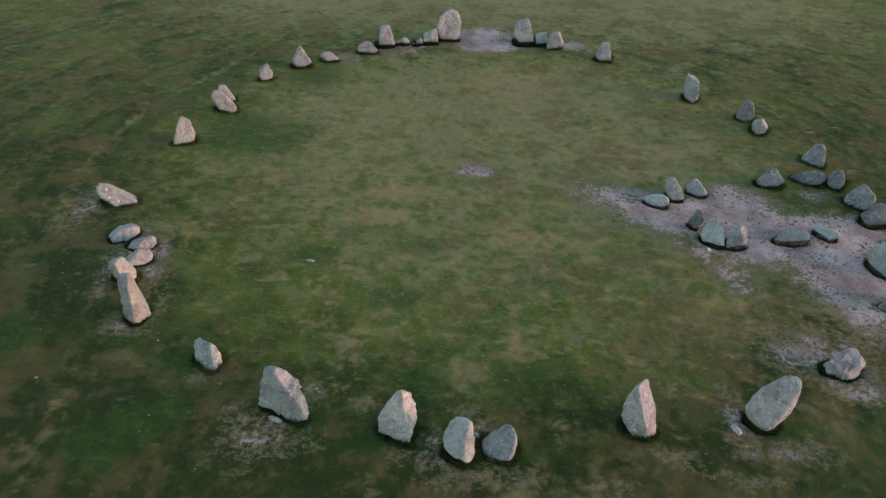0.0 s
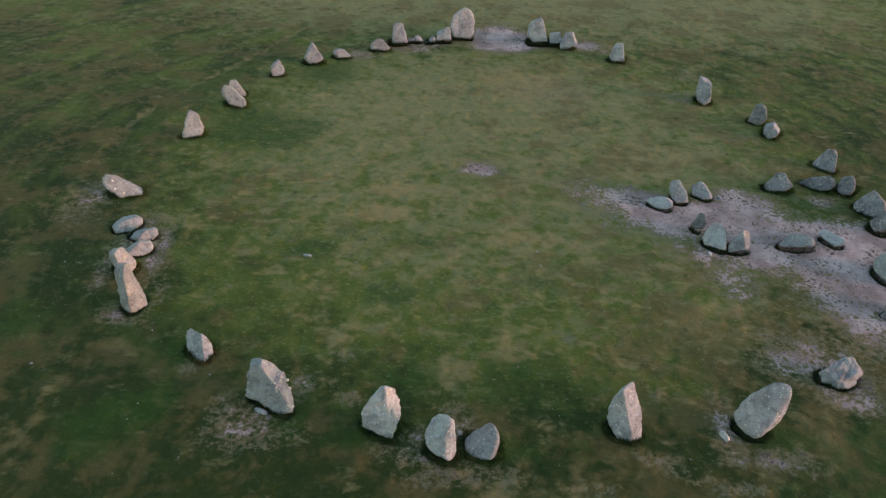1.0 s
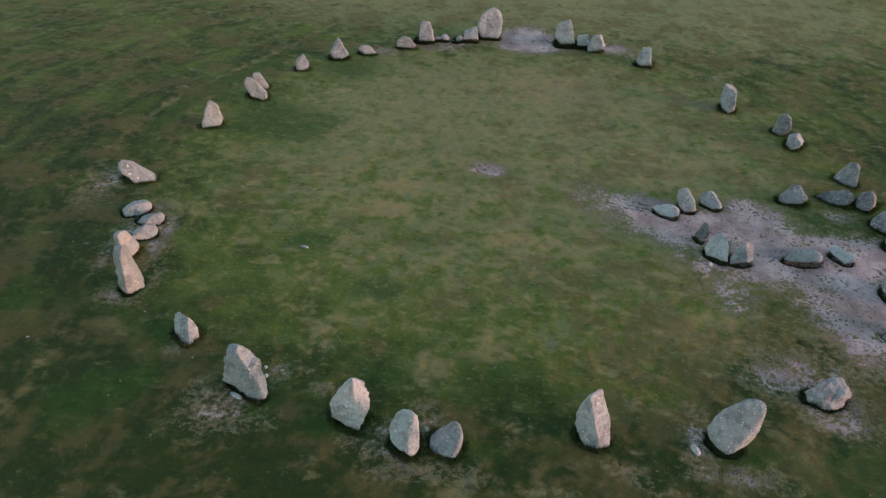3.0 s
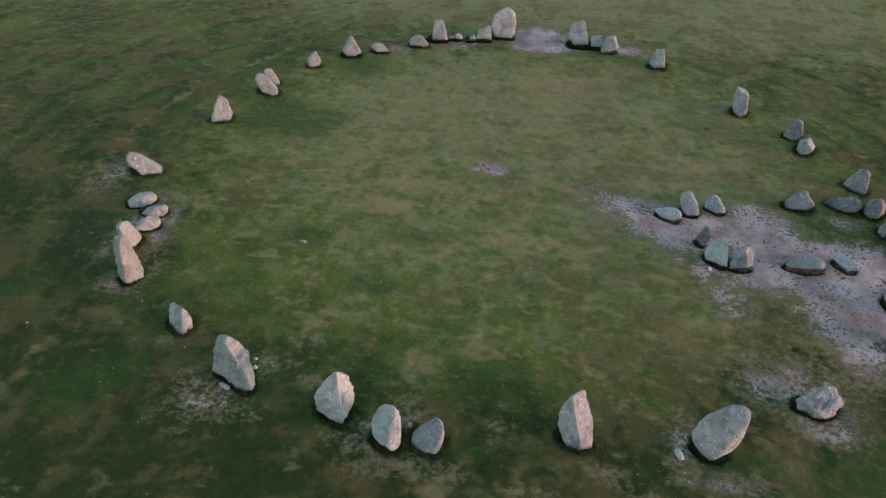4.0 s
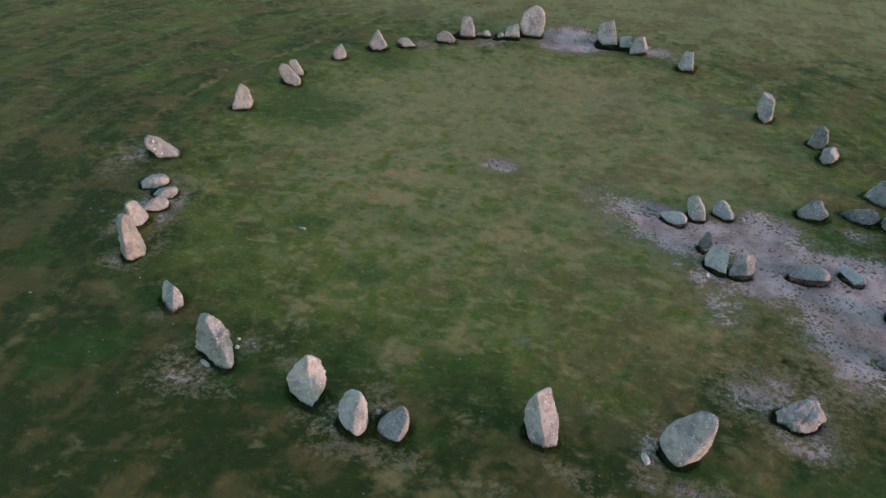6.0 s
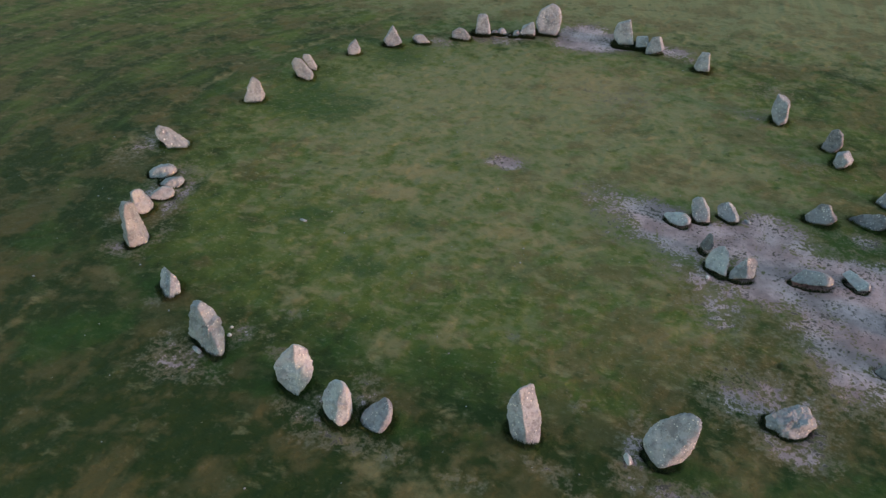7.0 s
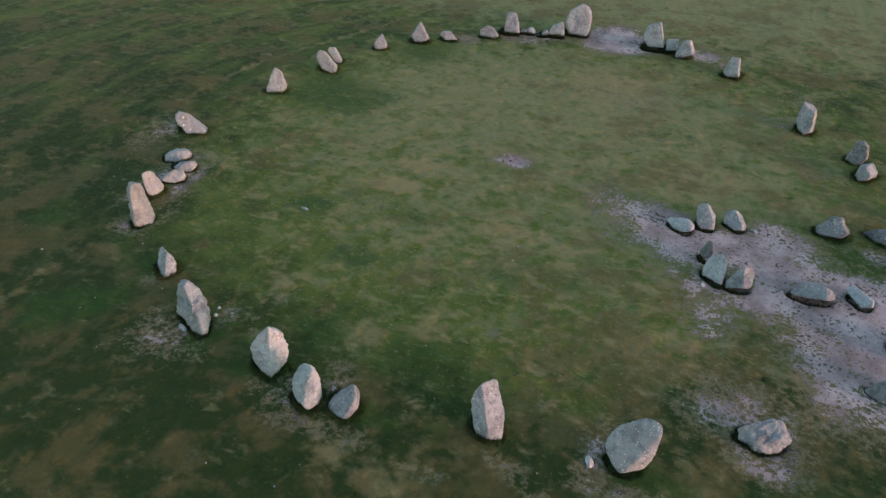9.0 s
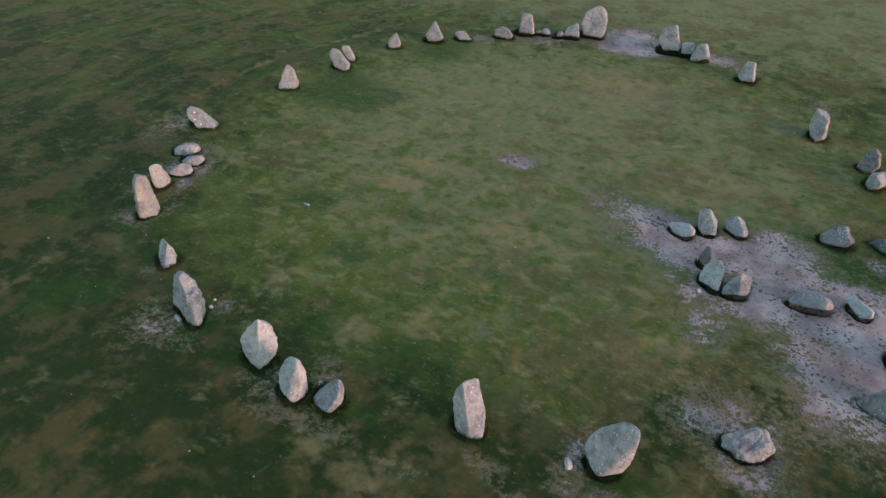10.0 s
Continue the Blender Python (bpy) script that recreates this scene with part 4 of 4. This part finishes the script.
# ---- grass and small stones ----
def tuft_mesh(name, x, y, tall, blades, spread, seed):
    """Tufts of pointed blades that stand on the ground at x, y."""
    rng = np.random.default_rng(seed)
    m, wear = len(x), patchwork("wear", x, y)
    z = ground_height(x, y) - 0.05 * wear + stone_hollow(x, y) - 0.012
    z += 0.07 * (smooth_noise(x, y, 0.42, 3) * 0.6 + smooth_noise(x, y, 0.23, 4) * 0.4 - 0.5) * (1 - 0.75 * wear)
    a = rng.uniform(0, 2 * math.pi, (m, blades))
    bx, by = x[:, None] + spread * rng.normal(size=(m, blades)), y[:, None] + spread * rng.normal(size=(m, blades))
    wide, bend = 0.007 + 0.006 * rng.uniform(0, 1, (m, blades)), rng.uniform(0.3, 1.2, (m, blades)) * tall[:, None]
    zz = np.repeat(z[:, None], blades, 1)
    one = np.stack([bx - wide * np.sin(a), by + wide * np.cos(a), zz], -1)
    two = np.stack([bx + wide * np.sin(a), by - wide * np.cos(a), zz], -1)
    tip = np.stack([bx + bend * np.cos(a), by + bend * np.sin(a), zz + tall[:, None] * rng.uniform(0.6, 1.1, (m, blades))], -1)
    co = np.stack([one, two, tip], 2).reshape(-1, 3)
    mesh = bpy.data.meshes.new(name)
    mesh.vertices.add(len(co))
    mesh.vertices.foreach_set("co", co.ravel())
    mesh.loops.add(len(co))
    mesh.loops.foreach_set("vertex_index", np.arange(len(co)))
    mesh.polygons.add(len(co) // 3)
    mesh.polygons.foreach_set("loop_start", np.arange(0, len(co), 3))
    mesh.update(calc_edges=True)
    for kind in ("dry", "lush"):
        value = np.repeat(patchwork(kind, x, y), blades * 3)
        mesh.attributes.new(kind, "FLOAT", "POINT").data.foreach_set("value", value.astype(np.float32))
    mesh.materials.append(blade)
    return mesh


def build_grass(count):
    """Short tufts, thick on the turf and thin on worn ground."""
    rng = np.random.default_rng(5)
    x, y = rng.uniform(-19, 22, count), rng.uniform(8, 50, count)
    near = rng.uniform(0, 1, count) < np.clip(1.35 - (y - 8) / 42, 0.25, 1)
    keep = near & (rng.uniform(0, 1, count) > 1.25 * patchwork("wear", x, y))
    x, y = x[keep], y[keep]
    tall = (0.022 + 0.045 * rng.uniform(0, 1, len(x)) ** 2) * (1 + 0.9 * foot_ring(x, y))
    mesh = tuft_mesh("grass", x, y, tall, 4, 0.03, 6)
    return tagged(new("grass", mesh), "short grazed grass tufts all over the field", "grass", kind="stuff")


def build_long_grass():
    """The uncut fringe of longer grass at the feet of the stones on turf."""
    rng = np.random.default_rng(8)
    xs, ys = [], []
    for cx, cy, height, reach in FEET:
        if bare_foot(cx, cy):
            continue
        n = int(480 * reach.max())
        a, r = rng.uniform(0, 2 * math.pi, n), 1.0 + 0.28 * rng.uniform(-0.25, 1, n) ** 2
        edge = np.interp(a, np.linspace(0, 2 * math.pi, 25), np.r_[reach, reach[0]]) + 0.04
        xs.append(cx + np.cos(a) * edge * r)
        ys.append(cy + np.sin(a) * edge * r)
    x, y = np.concatenate(xs), np.concatenate(ys)
    mesh = tuft_mesh("long_grass", x, y, rng.uniform(0.05, 0.14, len(x)), 5, 0.03, 9)
    return tagged(new("long_grass", mesh), "longer dark green grass round the feet of the stones", "grass", kind="stuff")


def build_shade_tufts():
    """Dense tufts in the hollows on the shady side of the stones, near-black to stand in for the shade."""
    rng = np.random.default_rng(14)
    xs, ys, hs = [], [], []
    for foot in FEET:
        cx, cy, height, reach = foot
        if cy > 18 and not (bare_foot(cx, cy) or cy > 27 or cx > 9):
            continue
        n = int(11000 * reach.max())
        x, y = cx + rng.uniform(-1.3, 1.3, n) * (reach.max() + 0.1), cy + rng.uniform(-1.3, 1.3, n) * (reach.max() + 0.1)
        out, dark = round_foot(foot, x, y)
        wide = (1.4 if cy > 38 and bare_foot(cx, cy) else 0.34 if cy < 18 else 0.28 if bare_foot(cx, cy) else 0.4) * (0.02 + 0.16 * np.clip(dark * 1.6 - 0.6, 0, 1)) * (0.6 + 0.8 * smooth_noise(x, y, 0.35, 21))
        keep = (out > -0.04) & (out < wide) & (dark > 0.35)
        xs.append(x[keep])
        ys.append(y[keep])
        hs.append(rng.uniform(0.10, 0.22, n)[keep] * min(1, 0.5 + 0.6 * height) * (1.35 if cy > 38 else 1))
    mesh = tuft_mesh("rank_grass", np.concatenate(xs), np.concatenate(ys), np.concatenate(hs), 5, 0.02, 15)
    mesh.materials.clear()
    mesh.materials.append(foot_shade)
    return tagged(new("rank_grass", mesh), "dense tufts at the feet of the stones, near-black to stand in for shade", "grass", kind="stuff")


build_grass(80000)
build_long_grass()
build_shade_tufts()


def build_pebbles(count):
    """Pale stone chips and droppings, a few centimetres across, strewn over the turf."""
    rng = random.Random(11)
    verts, faces = [], []
    ways, tris = BALLS[1]
    while len(verts) < count * len(ways):
        x, y = rng.uniform(-18, 20), rng.uniform(9, 49)
        r = rng.uniform(0.010, 0.024) * (1 + 0.8 * (rng.random() < 0.08))
        z = float(ground_height(np.array(x), np.array(y))) + 0.02
        turn = rng.uniform(0, 6.28)
        flat, long = rng.uniform(0.4, 0.8), rng.uniform(1.0, 1.7)
        base = len(verts)
        for wx, wy, wz in ways:
            k = r * rng.uniform(0.8, 1.15)
            u, v = wx * k * long, wy * k
            verts.append((x + u * math.cos(turn) - v * math.sin(turn), y + u * math.sin(turn) + v * math.cos(turn), z + wz * k * flat))
        faces += [tuple(base + i for i in f) for f in tris]
    mesh = bpy.data.meshes.new("pebbles")
    mesh.from_pydata(verts, [], faces)
    mesh.materials.append(STONE["pale"])
    return tagged(new("pebbles", mesh), "tiny pale stone chips strewn over the turf", "pebbles", kind="stuff")


build_pebbles(320)
